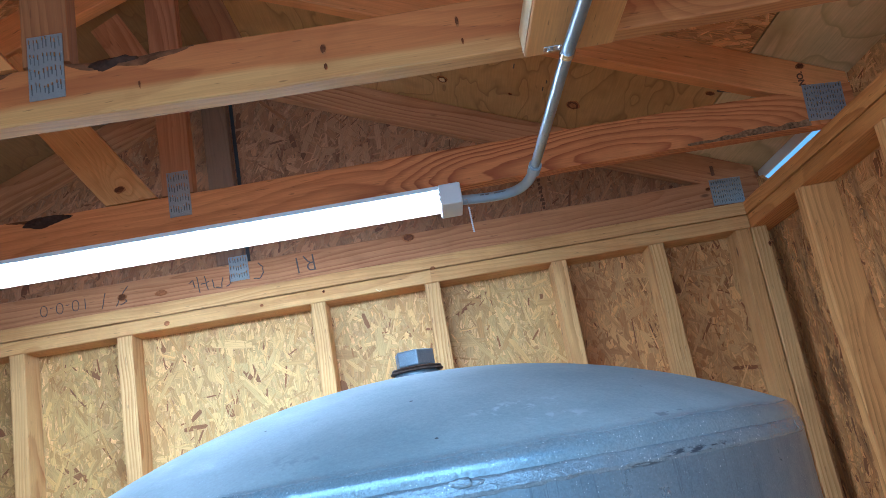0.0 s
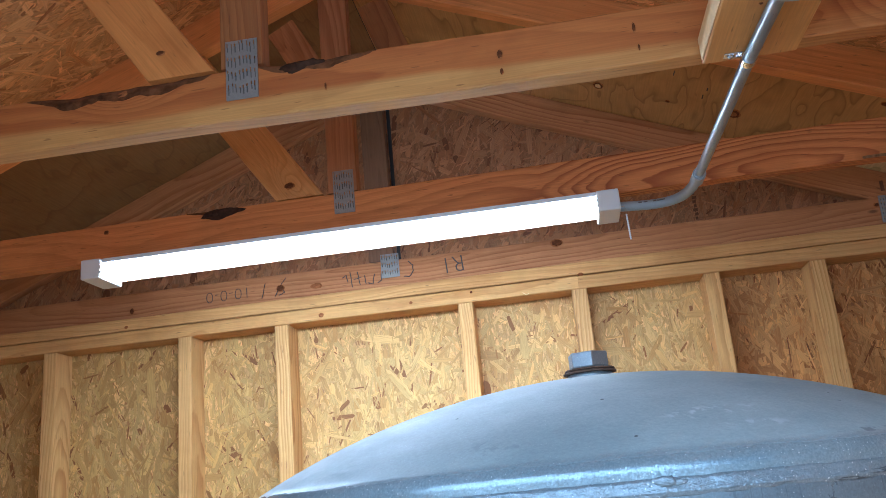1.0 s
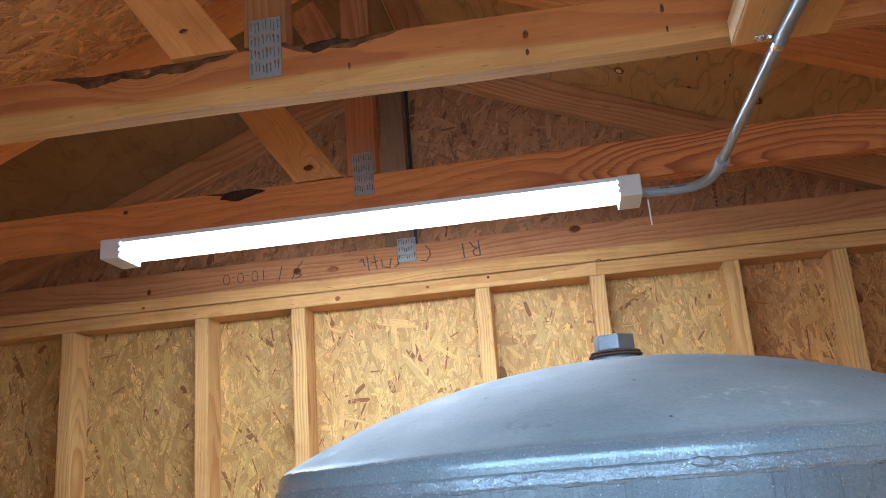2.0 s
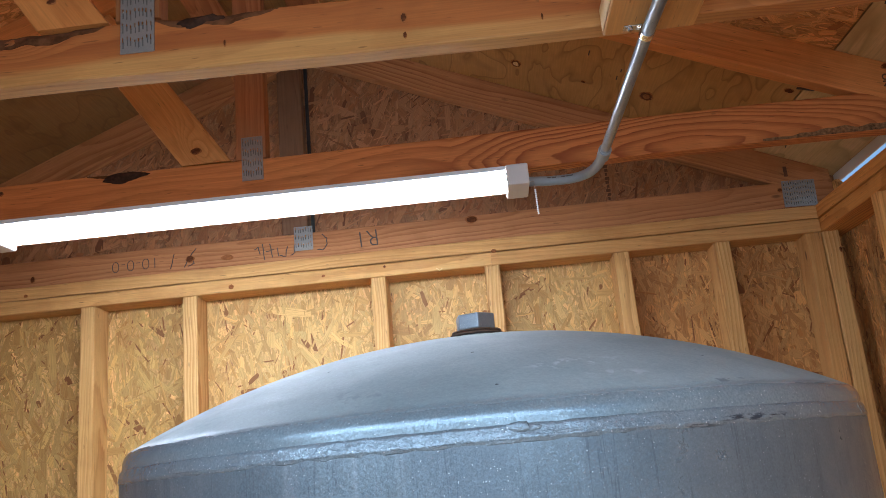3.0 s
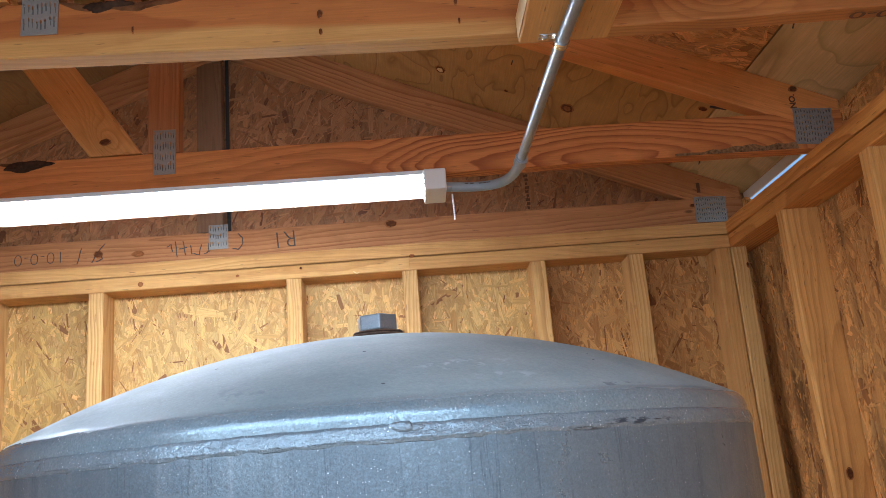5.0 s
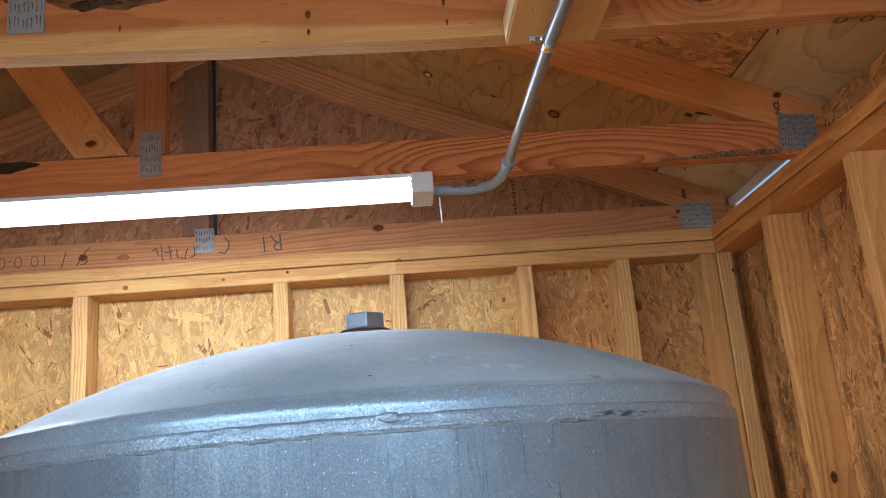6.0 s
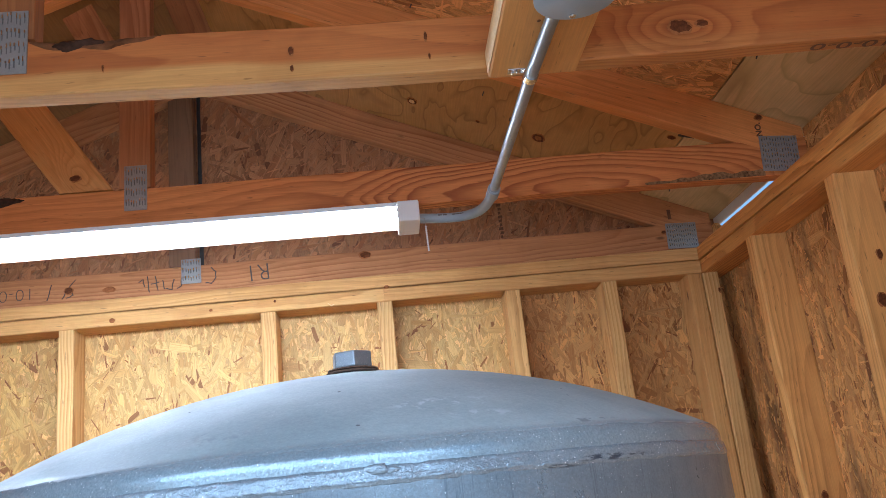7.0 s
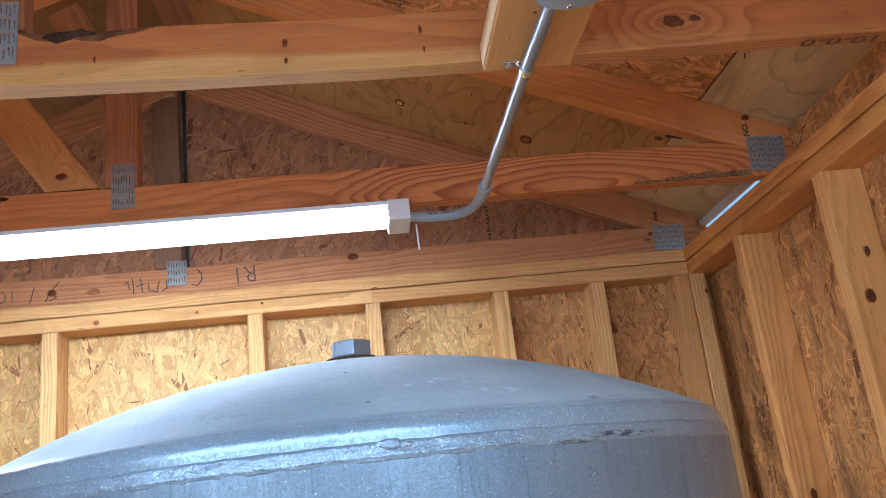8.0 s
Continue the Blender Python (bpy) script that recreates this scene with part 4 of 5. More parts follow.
def deck(side, x0, x1, y0, y1, mat, label=""):
    """A sheet of roof deck from x0 up to x1 (distances from the ridge) along y0..y1."""
    lo = Vector((XM + side * x0, 0, roof_z(XM + x0)))
    hi = Vector((XM + side * x1, 0, roof_z(XM + x1)))
    run = (hi - lo).length
    origin = Vector((lo.x, y0 if side > 0 else y1, lo.z))
    m = axes(origin, (0, 1, 0) if side > 0 else (0, -1, 0), hi - lo)
    # the panel's face looks down into the room
    if m.to_3x3().col[2].z > 0:
        m = m @ Matrix.Rotation(math.pi, 4, "X")
        out = [(0, 0), (y1 - y0, 0), (y1 - y0, -run), (0, -run)]
    else:
        out = [(0, 0), (y1 - y0, 0), (y1 - y0, run), (0, run)]
    sheet = part("panel", slab_mesh(out, 0.012, mat), roof, m, label)
    if mat is OSB_ROOF:
        lo_y, hi_y = (-run, 0) if out[2][1] < 0 else (0, run)
        near = 1.0 - y0
        strands(sheet, m, (near, y1 - y0 - 0.001, lo_y, hi_y) if side > 0 else (0.001, y1 - 1.0, lo_y, hi_y), 660 + side, FLAKE_ROOF, 5000)
    return sheet


SEAM = 0.813 - XM
GAP = 0.0018
for side, seam in ((1, SEAM), (-1, SEAM)):
    deck(side, seam - GAP, 0.001, 1.661, 2.42, PLY_ROOF if side > 0 else PLY_SHADED)
    deck(side, seam - GAP, 0.001, -0.45, 1.658, OSB_ROOF)
    deck(side, EAVE - XM, seam + GAP, 0.0, 2.42, PLY_EAVE)
    deck(side, EAVE - XM, seam + GAP, -0.45, -0.003, PLY_EAVE)
# Unseen dark layer over the deck, added to keep sky out of the seams.
for side in (1, -1):
    up = 0.016
    backing = [(XM, -0.45, roof_z(XM) + up), (XM, 2.42, roof_z(XM) + up), (XM + side * (EAVE - XM), 2.42, roof_z(EAVE) + up), (XM + side * (EAVE - XM), -0.45, roof_z(EAVE) + up)]
    backing += [(x, y, z + 0.006) for x, y, z in backing]
    part("roofing_felt", mesh_of("backing", backing, [(0, 1, 2, 3), (7, 6, 5, 4), (0, 4, 5, 1), (1, 5, 6, 2), (2, 6, 7, 3), (3, 7, 4, 0)], [BACKING]), roof)
    board("drip_edge", roof, (XM + side * (EAVE + 0.004 - XM), -0.45, roof_z(EAVE) - 0.007), (XM + side * (EAVE + 0.004 - XM), 2.42, roof_z(EAVE) - 0.007), 0.040, 0.003, (0, 0, 1), DRIP, 61)
for n, (x, y, rx, ry) in enumerate(((0.148, 2.092, 0.016, 0.022), (0.494, 2.089, 0.020, 0.028), (0.329, 2.098, 0.007, 0.007), (0.789, 1.868, 0.012, 0.012))):
    m = axes((x, y, roof_z(x) - 0.0008), (0, 1, 0), (-1, 0, PITCH))
    if m.to_3x3().col[2].z > 0:
        m = m @ Matrix.Rotation(math.pi, 4, "X")
    k = part("knot", blob_mesh(ry, rx, KNOT, n + 40), roof, m)
    if n < 2:
        part("knot", blob_mesh(ry * 0.6, rx * 0.6, PLY_EAVE if n == 0 else KNOT_PALE, n + 41, 0.0018, rim=PLY_EAVE if n == 0 else KNOT), k, m)

# tips of roofing nails that came through the deck
for n in range(16):
    x, y = random.uniform(0.05, 0.95), random.uniform(1.15, 2.2)
    if min(abs(y - 1.66), abs(y - 2.27)) > 0.05:
        nx = Vector((-PITCH, 0, -1)).normalized()
        p = Vector((x, y, roof_z(x)))
        part("nail_tip", tube_mesh([p, p + nx * random.uniform(0.006, 0.014)], 0.0016, INK, 8), roof)

# ---- trusses ----


def truss(y, mat, seed, label, wanes=(), low=None, bow=None):
    """One roof truss whose front face stands at y."""
    t = thing("roof_truss", (XM, y + T2 / 2, PLATE1), label, "roof truss", "roof trusses")
    ym = y + T2 / 2
    half = BX1 - XM
    board("bottom_chord", t, (BX0 + 0.012, ym, PLATE1 + 0.0005 + CHORD / 2), (BX1 - 0.012, ym, PLATE1 + 0.0005 + CHORD / 2), CHORD, T2, (0, 0, 1), low or mat, seed, wane=wanes, bow=bow)
    rise = CHORD / math.cos(SLOPE)
    for side in (1, -1):
        # from the heel to the ridge; the plumb cut at the ridge
        p0 = Vector((XM + side * (half - 0.014), ym, HEEL - rise / 2 + PITCH * 0.014 - 0.0006))
        p1 = Vector((XM + side * 0.019, ym, roof_z(XM + 0.019) - rise / 2 - 0.0006))
        up = Vector((side * math.sin(SLOPE), 0, math.cos(SLOPE)))
        board("top_chord", t, p0, p1, CHORD, T2, up, WOOD_RAFTER if low else mat, seed + 3 + side, cut0=PITCH, cut1=PITCH)
    return t


def webs(t, y, mat, seed, web, diagonal=True, width=0.070):
    ym = y + T2 / 2
    board("king_post", t, (XM, ym, PLATE1 + CHORD + 0.002), (XM, ym, roof_z(XM) - 0.10), width, T2 - 0.001, (1, 0, 0), mat, seed)
    if diagonal:
        board("diagonal_web", t, (-0.598, ym, PLATE1 + CHORD + 0.003), (-0.866, ym, 2.945), CHORD + 0.004, T2 - 0.001, (1, 0, 0.67), web, seed + 1, cut0=-0.685, cut1=-0.209)


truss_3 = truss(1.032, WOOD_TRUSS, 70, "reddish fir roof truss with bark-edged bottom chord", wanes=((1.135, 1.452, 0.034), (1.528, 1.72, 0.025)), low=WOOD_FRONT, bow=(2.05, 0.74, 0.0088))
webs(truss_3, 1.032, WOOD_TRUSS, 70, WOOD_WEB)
truss_2 = truss(1.641, WOOD_TRUSS, 80, "reddish fir roof truss carrying the strip light", wanes=((1.125, 1.262, 0.014),), low=WOOD_BOLD)
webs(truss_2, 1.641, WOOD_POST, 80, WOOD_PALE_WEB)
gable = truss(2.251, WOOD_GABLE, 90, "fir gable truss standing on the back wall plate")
board("gable_stud", gable, (-0.541, 2.27, PLATE1 + CHORD + 0.002), (-0.541, 2.27, roof_z(-0.541) - 0.1), 0.074, T2 - 0.004, (1, 0, 0), WOOD_WEATHERED_SHADED, 93)

# plates, knots and bark of each truss
nail_plate(truss_3, -0.4945, 1.0305, 2.552, 0.053, 0.104, 8, 4)
nail_plate(truss_2, -0.492, 1.6395, 2.5575, 0.048, 0.103, 8, 4)
nail_plate(truss_2, 0.942, 1.6395, 2.519, 0.088, 0.086, 13, 6, -4)
nail_plate(gable, -0.517, 2.2495, 2.54, 0.055, 0.072, 7, 3)
nail_plate(gable, 0.913, 2.2495, 2.520, 0.092, 0.078, 13, 5, -2)
for n, (x, z, rx, rz) in enumerate(((-0.087, 2.508, 0.005, 0.009), (-0.087, 2.479, 0.003, 0.006), (0.507, 2.505, 0.022, 0.014), (0.543, 2.508, 0.012, 0.008), (0.115, 2.517, 0.003, 0.010), (0.118, 2.484, 0.002, 0.006), (-0.36, 2.500, 0.002, 0.007))):
    knot(truss_3, x, 1.0308, z, rx, rz, n + 10)
knot(truss_3, -0.632, 1.0308, 2.605, 0.009, 0.005, 20)
for n, (x, z, rx, rz) in enumerate(((-0.62, 2.590, 0.014, 0.009), (-1.069, 2.538, 0.007, 0.006))):
    knot(truss_2, x, 1.6398, z, rx, rz, n + 30)
for n, (x, z, rx, rz) in enumerate(((-0.023, 2.544, 0.019, 0.012), (-0.856, 2.513, 0.014, 0.012), (-0.745, 2.507, 0.019, 0.009), (-1.33, 2.50, 0.008, 0.011), (0.86, 2.535, 0.008, 0.006))):
    knot(gable, x, 2.2498, z, rx, rz, n + 50, KNOT if n != 2 else KNOT_PALE)

# knotty burls grown into the waney edges
def burl(parent, place, size, turn, seed, material, label):
    bm = bmesh.new()
    bmesh.ops.create_icosphere(bm, subdivisions=3, radius=1.0)
    for v in bm.verts:
        v.co *= 1 + 0.45 * noise.noise(v.co * 1.6 + Vector((seed, 0, 0))) + 0.30 * noise.noise(v.co * 4.2 + Vector((0, seed, 0)))
    bmesh.ops.scale(bm, vec=size, verts=bm.verts)
    for f in bm.faces:
        f.smooth = True
    ob = part("burl", bm, parent, Matrix.Translation(place) @ Matrix.Rotation(radians(turn), 4, "Y"), label)
    ob.data.materials.append(material)


burl(truss_3, (-0.703, 1.046, 2.541), (0.018, 0.010, 0.010), -25, 0.0, KNOT_PALE, "knotty burl in the bark")
burl(truss_3, (-0.402, 1.044, 2.541), (0.040, 0.014, 0.014), -4, 3.7, BURL_DARK, "dark resinous burl in the bark")
burl(truss_2, (-0.786, 1.644, 2.546), (0.052, 0.012, 0.011), -3, 8.1, BURL_DARK, "dark resinous burl in the bark")

# torn, weathered lower edge of the lit chord near its heel
verts, faces = [], []
for i in range(61):
    x = 0.62 + 0.278 * i / 60
    top = (0.006 + 0.010 * min(1.0, i / 30)) * (0.8 + 0.5 * noise.noise((x * 30, 1.7, 0)))
    for q in range(4):
        verts.append((x, 1.6404 - 0.0030 * abs(noise.noise((x * 120, q * 3.1, 2.0))) - 0.0006, PLATE1 + 0.0015 + top * q / 3))
    if i:
        b = 4 * i
        faces += [(b - 4 + q, b + q, b + q + 1, b - 3 + q) for q in range(3)]
part("torn_edge", mesh_of("torn_edge", verts, faces, [TORN]), truss_2, None, "torn weathered lower edge")
part("bent_nail", tube_mesh([(0.800, 1.845, roof_z(0.80) - 0.001), (0.826, 1.815, roof_z(0.826) - 0.012)], 0.003, INK, 8), roof)

# gable sheathing, with a dark joint beside the stud
gable_wall = thing("wall_gable", (XM, 2.29, PLATE1), "strand board sheathing of the gable end", "wall", kind="structure")
G = Matrix.Translation((0, 2.2905, 0)) @ FACE_Y
part("panel", slab_mesh([(BX0, PLATE1 + 0.002), (-0.5025, PLATE1 + 0.002), (-0.5025, roof_z(-0.5025)), (BX0, roof_z(BX0))], 0.011, OSB_GABLE_SHADED), gable_wall, G)
part("panel", slab_mesh([(-0.4895, PLATE1 + 0.002), (BX1 + 0.013, PLATE1 + 0.002), (BX1 + 0.013, roof_z(BX1)), (XM, roof_z(XM)), (-0.4895, roof_z(-0.4895))], 0.011, OSB_GABLE_SHADED), gable_wall, G)
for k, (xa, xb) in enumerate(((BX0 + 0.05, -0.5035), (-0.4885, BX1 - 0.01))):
    strands(gable_wall, G, (xa, xb, PLATE1 + 0.06, 3.14), 680 + k, FLAKE_GABLE_SHADED, 5600, lambda x, y: y < roof_z(x) - 0.02, 60.0)
# Dark sheet added behind the open joint, unseen but for its blackness.
part("housewrap", slab_mesh([(-0.6, PLATE1), (-0.4, PLATE1), (-0.4, 3.14), (-0.6, 3.14)], 0.002, BACKING), gable_wall, Matrix.Translation((0, 2.303, 0)) @ FACE_Y)

# marker writing, upside down on the gable chord; stamps by the heel plates
GY = 2.2502
lettering(gable, "10-0-0", -1.02, GY, 2.514, 0.050, INK, 181, squeeze=1.1, weight=-0.0012)
lettering(gable, "R1", -0.330, GY, 2.522, 0.072, INK, 184, squeeze=0.9, weight=-0.0012)
for run in (((-0.915, 2.489), (-0.903, 2.534)),
            ((-0.874, 2.490), (-0.862, 2.512), (-0.838, 2.545)), ((-0.862, 2.492), (-0.844, 2.500), (-0.850, 2.516)),
            ((-0.664, 2.520), (-0.652, 2.528), (-0.648, 2.506)), ((-0.640, 2.535), (-0.634, 2.488)), ((-0.630, 2.512), (-0.606, 2.516)),
            ((-0.618, 2.534), (-0.610, 2.492)), ((-0.597, 2.520), (-0.592, 2.494)), ((-0.588, 2.496), (-0.572, 2.492), (-0.566, 2.522)),
            ((-0.558, 2.493), (-0.545, 2.500), (-0.546, 2.524)),
            ((-0.462, 2.546), (-0.449, 2.534), (-0.449, 2.514), (-0.462, 2.500), (-0.478, 2.503))):
    pts = [Vector((x, GY + 0.0010, z)) for x, z in run]
    fine = [pts[k].lerp(pts[k + 1], q / 6) + Vector((0.0007 * math.sin(2.1 * k + q), 0, 0.0007 * math.cos(3.0 * k + q))) for k in range(len(pts) - 1) for q in range(7 if k == len(pts) - 2 else 6)]
    part("pen_stroke", tube_mesh(fine, 0.0016, INK, 8), gable)
knot(truss_2, 0.911, 1.6394, 2.611, 0.011, 0.008, 36)
lettering(truss_2, "NO.", 0.905, 1.6402, 2.581, 0.019, STAMP, 90, name="stamp", weight=0.0008)
part("pen_stroke", box_mesh(0.010, 0.03, 0.0006, STAMP, 0), gable, Matrix.Translation((0.886, GY - 0.0006, 2.588)) @ FACE_Y)
# stencilled size on the underside of the front chord
stencil = lettering(truss_3, "10-0-0", 0.775, 1.050, PLATE1 - 0.0008, 0.040, STAMP, 180, name="stamp", weight=0.0004)
hang(stencil, truss_3, Matrix.Translation((0.785, 1.050, PLATE1 - 0.0030)) @ Matrix.Rotation(math.pi, 4, "X") @ Matrix.Rotation(math.pi, 4, "Z") @ Matrix.Diagonal((1.3, 0.7, 1, 1)))
# rusty streak and stamp bars on the gable sheathing
for n in range(9):
    part("rust_mark", box_mesh(0.007 + 0.003 * (n % 3), 0.009, 0.0006, STAMP, 0), gable_wall, Matrix.Translation((0.386 + 0.0015 * (n % 2), 2.2886, 2.575 + 0.0125 * n)) @ FACE_Y)

# short braces behind the front truss, high under the ridge
for x0, z0, x1, z1, mt in ((-0.405, 3.06, -0.336, 2.86, WOOD_TRUSS), (-0.640, 3.03, -0.515, 2.80, WOOD_GABLE)):
    br = thing("ridge_brace", (x0, 1.72, z0), "short fir brace nailed behind the truss under the ridge", "brace", "ridge braces")
    board("brace_board", br, (x0, 1.700, z0), (x1, 1.700, z1), 0.075, T2, (1, 0, 0.4), mt, 98)

# ---- plank with the junction box ----
plank = thing("plank", (0.268, 0.9, 2.44), "flat brown plank fixed level with the truss chords", "plank")
board("plank_board", plank, (0.268, YF + 0.004, 2.459), (0.268, 1.0285, 2.459), 0.134, T2, (1, 0, 0), WOOD_PLANK, 101, ends=END_GRAIN)
part("nail_hole", blob_mesh(0.003, 0.003, KNOT, 3), plank, Matrix.Translation((0.254, 0.88, 2.4395)) @ Matrix.Rotation(math.pi, 4, "X"))
# Plank's pale side, lightened in colour to carry the light that strikes it.
part("pale_edge", box_mesh(0.0016, 1.16, 0.034, END_GRAIN, 0.0006, 1), plank, Matrix.Translation((0.2005, 0.44, 2.459)), "pale sawn edge, lightened for the light on it")

CX, CZ = 0.2575, 2.4285
junction_box = thing("junction_box", (0.275, 0.763, 2.44), "round grey steel junction box with flat cover under the plank", "junction box")
BOX = Matrix.Translation((0.275, 0.763, 0))
part("body", turned_mesh([(0.046, 2.439), (0.0475, 2.437), (0.0475, 2.404), (0.046, 2.402)], PVC, 48), junction_box, BOX)
part("cover", turned_mesh([(0.050, 2.4015), (0.051, 2.4005), (0.051, 2.3985), (0.0495, 2.3975)], PVC, 48), junction_box, BOX, "grey cover plate")
for a in (86, 266):
    part("screw", turned_mesh([(0.0042, 2.3972), (0.0042, 2.396), (0.003, 2.3945)], CHROME, 14), junction_box, BOX @ Matrix.Translation((0.040 * math.cos(radians(a)), 0.040 * math.sin(radians(a)), 0)))

# ---- conduit from the box to the light ----
conduit = thing("conduit", (CX, 1.0, CZ), "thin bright steel conduit running under the plank to the light", "conduit")
part("pipe", tube_mesh([(CX + 0.011, 0.812, CZ), (CX + 0.004, 1.01, CZ), (CX - 0.001, 1.49, CZ + 0.001)], 0.0093, EMT), conduit)
bend = []
P0, P1, P2, P3 = Vector((CX - 0.001, 1.47, CZ)), Vector((CX, 1.640, CZ + 0.002)), Vector((0.225, 1.655, CZ + 0.001)), Vector((0.108, 1.640, CZ + 0.0065))
for i in range(25):
    s = i / 24
    bend.append(P0 * (1 - s) ** 3 + P1 * 3 * s * (1 - s) ** 2 + P2 * 3 * s * s * (1 - s) + P3 * s ** 3)
part("elbow", tube_mesh(bend, 0.0105, PVC), conduit, None, "grey plastic elbow with worn printing")
part("coupling", tube_mesh([(CX - 0.001, 1.475, CZ), (CX - 0.001, 1.515, CZ + 0.0005)], 0.0128, PVC), conduit)
for i in (15, 16, 17, 19, 20):
    d = (bend[i + 1] - bend[i]).normalized()
    part("print_mark", tube_mesh([bend[i] + Vector((0, -0.0102, 0.004)), bend[i] + Vector((0, -0.0102, 0.004)) + d * 0.008], 0.0012, INK, 6), conduit)
strap = part("strap", tube_mesh([(CX + 0.0041, 1.004, CZ), (CX + 0.0038, 1.019, CZ)], 0.0112, CHROME), conduit, None, "bright steel one-hole strap")
part("strap_tab", box_mesh(0.026, 0.014, 0.0024, CHROME, 0.001), strap, Matrix.Translation((CX - 0.016, 1.0115, 2.4385)))
part("screw", turned_mesh([(0.0050, 2.4372), (0.0050, 2.4355), (0.003, 2.4335)], CHROME, 14), strap, Matrix.Translation((CX - 0.020, 1.0115, 0)))

# ---- strip light ----
L0, L1, LY0, LY1, LZ0, LZ1 = -1.100, 0.110, 1.587, 1.687, 2.414, 2.460
CAP = 0.047
LYM, LZM = (LY0 + LY1) / 2, (LZ0 + LZ1) / 2
light = thing("strip_light", ((L0 + L1) / 2, LYM, LZ1), "lit four-foot strip light with white end caps under a truss", "strip light")
part("housing", box_mesh(L1 - L0 - 2 * CAP, LY1 - LY0 - 0.012, 0.010, WHITE_METAL, 0.002), light, Matrix.Translation(((L0 + L1) / 2, LYM, LZ1 - 0.005)))
for x in (L0 + 0.2, (L0 + L1) / 2, L1 - 0.2):
    part("mounting_spacer", box_mesh(0.05, 0.03, 0.0085, WHITE_METAL, 0.001, 1), light, Matrix.Translation((x, LYM, LZ1 + 0.0035)))
prof = []
for i in range(25):
    # round-cornered trough, front to back
    u = i / 24
    a = math.pi * (1 + u)
    cx = math.copysign(abs(math.cos(a)) ** 0.55, math.cos(a))
    cz = -abs(math.sin(a)) ** 0.6
    prof.append((LYM + 0.043 * cx, LZ1 - 0.0105 + 0.0300 * cz))
verts, faces = [], []
for x in (L0 + CAP - 0.004, L1 - CAP + 0.004):
    verts += [(x, y, z) for y, z in prof]
k = len(prof)
faces = [(j, j + 1, j + 1 + k, j + k) for j in range(k - 1)] + [(k - 1, 0, k, 2 * k - 1), tuple(range(k)), tuple(2 * k - 1 - j for j in range(k))]
low = [sum(verts[v][2] for v in f) / len(f) < LZ1 - 0.026 for f in faces]
lens = mesh_of("diffuser", verts, faces, [LENS, LENS_SIDE], [0 if b else 1 for b in low])
part("diffuser", lens, light, None, "glowing white diffuser")
for x in (L0 + CAP / 2, L1 - CAP / 2):
    cap = part("end_cap", box_mesh(CAP, LY1 - LY0, LZ1 - LZ0, WHITE_CAP, 0.004, 3), light, Matrix.Translation((x, LYM, LZM)), "white plastic end cap")
    inner = x + math.copysign(CAP / 2 - 0.001, (L0 + L1) / 2 - x)
    for zz in (-0.010, 0.002):
        part("clip", box_mesh(0.008, 0.003, 0.006, WHITE_CAP, 0.0008, 1), cap, Matrix.Translation((inner, LY0 + 0.0015, LZM + zz)))
chain = thing("pull_chain", (0.122, 1.628, 2.42), "short beaded metal pull chain hanging from the light", "pull chain")
bead = turned_mesh([(0.0004, 0.0022), (0.0016, 0.0016), (0.0022, 0.0), (0.0016, -0.0016), (0.0004, -0.0022)], WHITE_METAL, 10)
for i in range(13):
    part("bead", bead, chain, Matrix.Translation((0.1225 + 0.0001 * i, 1.628, 2.411 - 0.0044 * i)))
part("hook", tube_mesh([(0.1085, 1.628, 2.4315), (0.1215, 1.628, 2.4305), (0.1225, 1.628, 2.411)], 0.0005, CHROME, 6), chain)

# ---- tank ----
HR = 0.3880
TX, TY, TR, TOP, CROWN = -0.024, 0.883, 0.3905, 1.990, 0.793
tank = thing("pressure_tank", (TX, TY, 0), "tall galvanised steel pressure tank with domed head on the floor", "tank")
T = Matrix.Translation((TX, TY, 0))
shell = [(TR - 0.03, 0.0), (TR, 0.02)] + [(TR, 0.02 + i * 0.0915) for i in range(1, 20)] + [(TR, 1.8590), (TR, 1.8665), (TR - 0.008, 1.8670)]
part("shell", turned_mesh(shell, ZINC_SHELL, 160), tank, T, "galvanised cylindrical shell with drip streaks")
KN = 0.016
# knuckle tangent to the crown and to the straight flange
zc = TOP - CROWN
kr = HR - KN
kz = zc + math.sqrt((CROWN - KN) ** 2 - kr ** 2)
ang = math.atan2(kz - zc, kr)
head = [(HR, 1.858), (HR, kz)]
for i in range(1, 13):
    a = ang * i / 12
    head.append((kr + KN * math.cos(a), kz + KN * math.sin(a)))
for i in range(1, 33):
    r = (kr + KN * math.cos(ang)) * (1 - i / 32)
    head.append((max(r, 0.0005), zc + math.sqrt(CROWN ** 2 - r ** 2)))
part("domed_head", turned_mesh(head, ZINC_HEAD, 160, sharp=60), tank, T, "smooth domed steel head with chalky dabs")
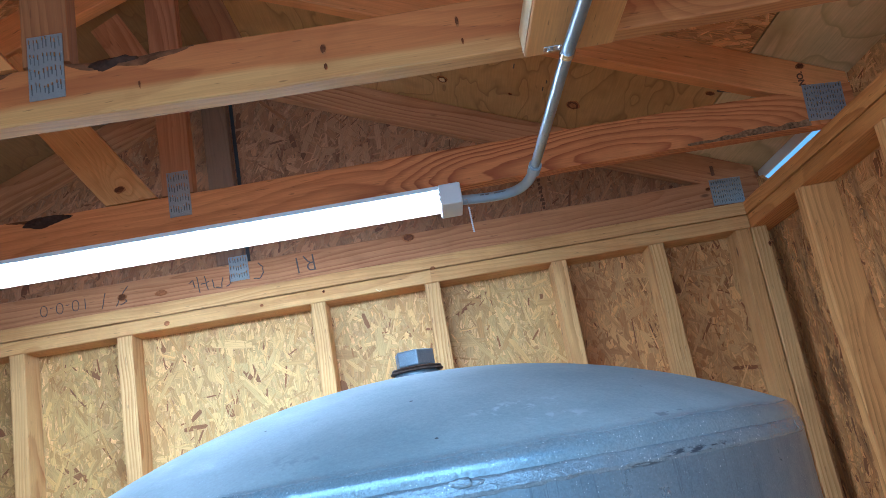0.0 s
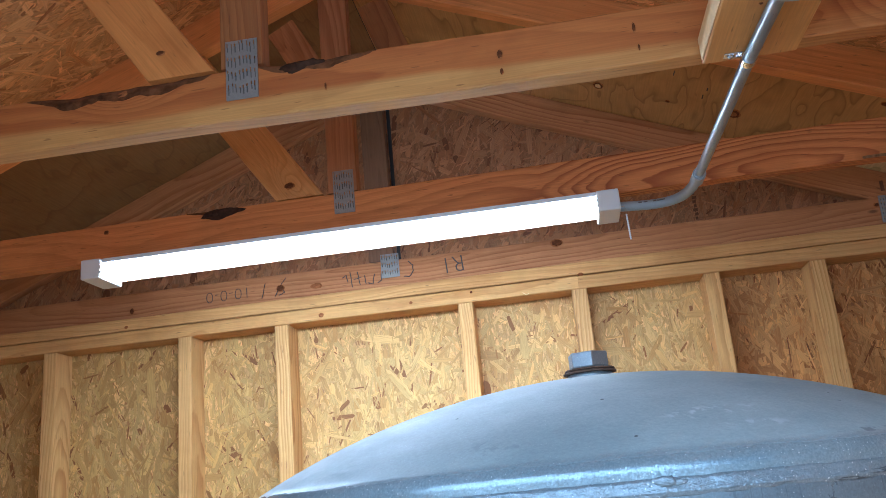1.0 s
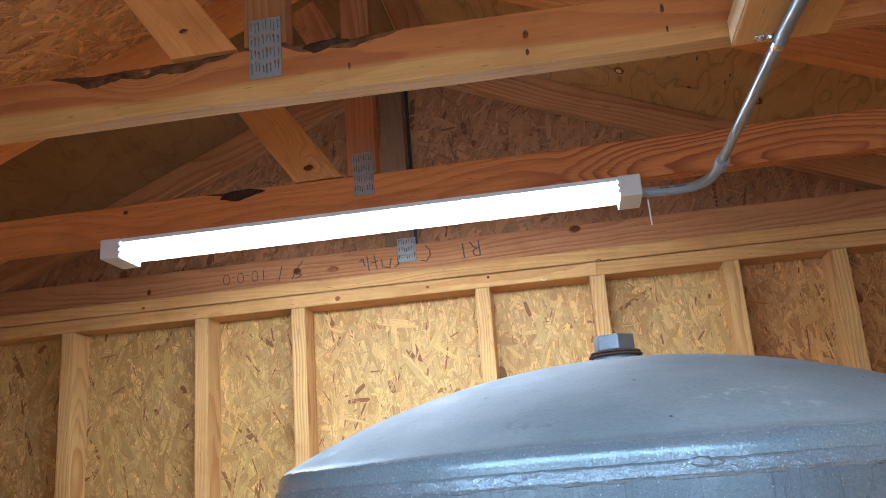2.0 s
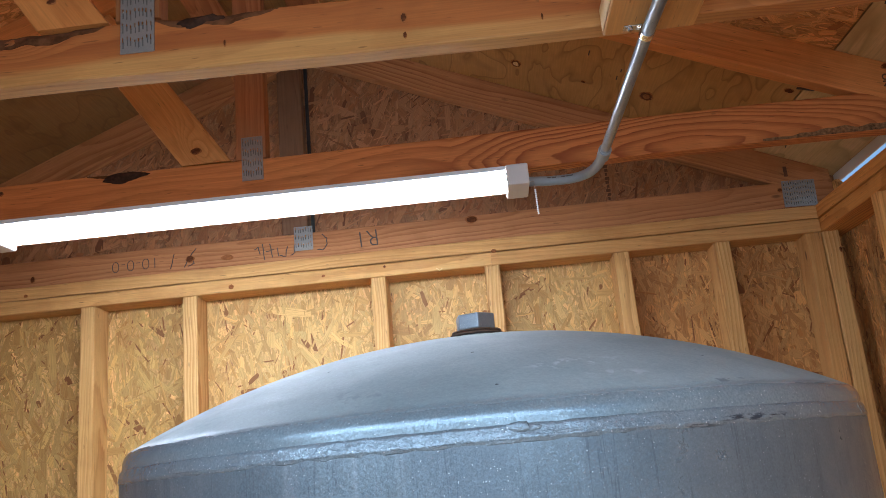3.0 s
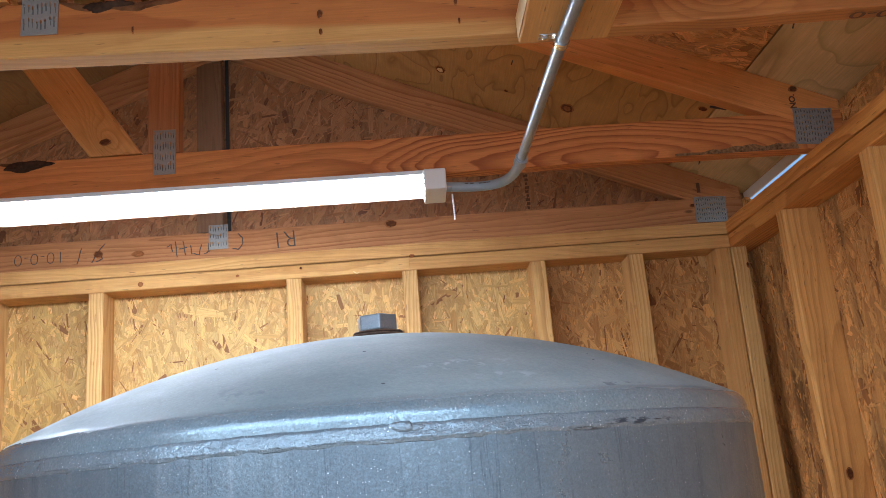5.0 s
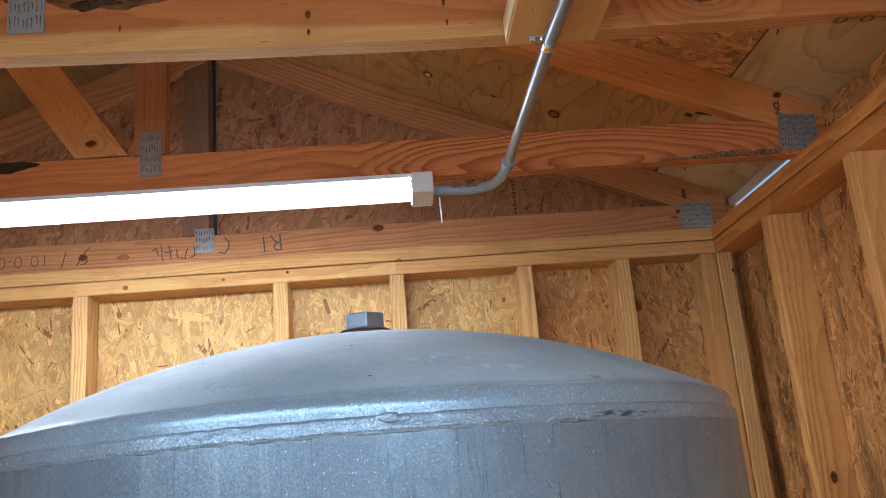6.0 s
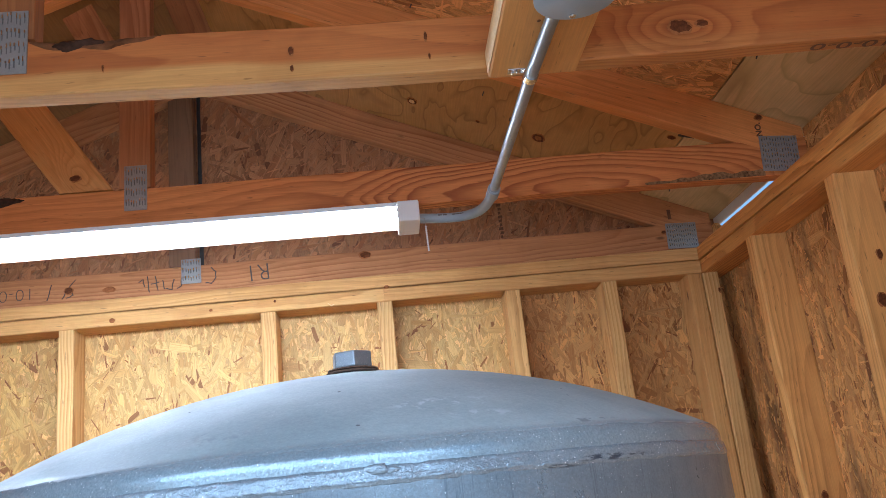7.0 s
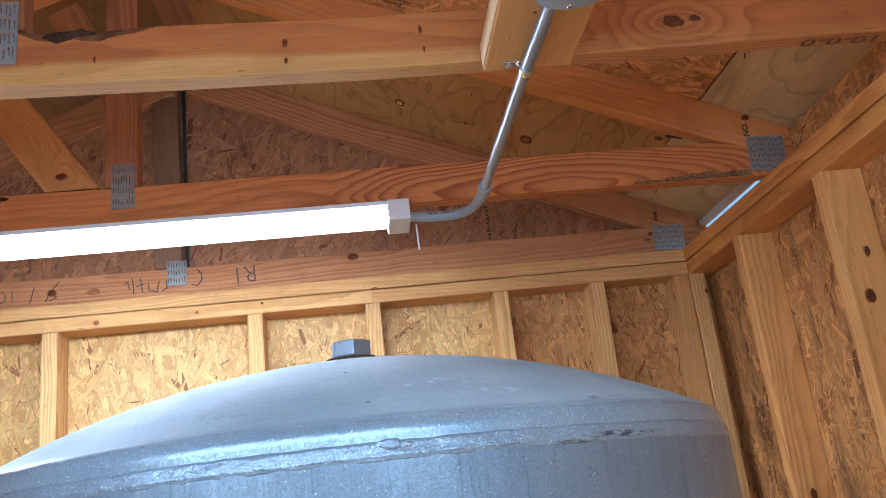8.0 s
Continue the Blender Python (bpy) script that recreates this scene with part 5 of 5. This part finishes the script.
# a sloping bead between the shell and the narrower head
weld = [(TR - 0.0001, 1.8620), (TR + 0.0002, 1.8628), (TR + 0.0005, 1.8636), (TR + 0.0009, 1.8645)] + [(TR + 0.0012 - 0.0020 * k / 7, 1.8654 + 0.0080 * k / 7) for k in range(8)] + [(TR - 0.0014, 1.8741), (TR - 0.0020, 1.8746), (HR + 0.0002, 1.8750)]
part("weld_bead", turned_mesh(weld, ZINC_WELD, 480, wobble=0.0010, sharp=85), tank, T, "rough girth weld bead")
# spatter lumps where the bead was started and stopped
for k, (dx, size) in enumerate(((0.018, 0.0050), (0.027, 0.0036))):
    bm = bmesh.new()
    bmesh.ops.create_icosphere(bm, subdivisions=2, radius=size)
    for v in bm.verts:
        v.co *= 1 + 0.4 * noise.noise(v.co * 300 + Vector((k, 0, 0)))
    for f in bm.faces:
        f.smooth = True
    a = -math.pi / 2 + (dx + 0.01) / TR
    lump = part("weld_spatter", bm, tank, T @ Matrix.Translation(((TR - 0.0008) * math.cos(a), (TR - 0.0008) * math.sin(a), 1.8725 - 0.0012 * (k % 3))) @ Matrix.Diagonal((1.9, 0.45, 0.75, 1)))
    lump.data.materials.append(ZINC_WELD)
# bushing, sealant rings and hex plug on the crown
part("bushing", turned_mesh([(0.0265, TOP - 0.012), (0.0265, TOP + 0.0045), (0.025, TOP + 0.0068), (0.018, TOP + 0.0075)], ZINC_PLUG, 48, sharp=30), tank, T)
part("gasket", turned_mesh([(0.022, TOP + 0.0060), (0.0303, TOP + 0.0072), (0.0308, TOP + 0.0084), (0.0285, TOP + 0.0096), (0.0262, TOP + 0.0100), (0.0290, TOP + 0.0108), (0.0285, TOP + 0.0122), (0.020, TOP + 0.0130)], RUST, 64, wobble=0.0010), tank, T, "rusty thread sealant rings")
bm = bmesh.new()
bmesh.ops.create_cone(bm, cap_ends=True, segments=6, radius1=0.0243, radius2=0.0243, depth=0.018)
bmesh.ops.bevel(bm, geom=list(bm.edges), offset=0.0016, segments=2, affect="EDGES", profile=0.6)
plug = part("hex_plug", bm, tank, T @ Matrix.Translation((0, 0, TOP + 0.0222)) @ Matrix.Rotation(radians(9), 4, "Z"), "grey galvanised hexagonal plug")
plug.data.materials.append(ZINC_PLUG)
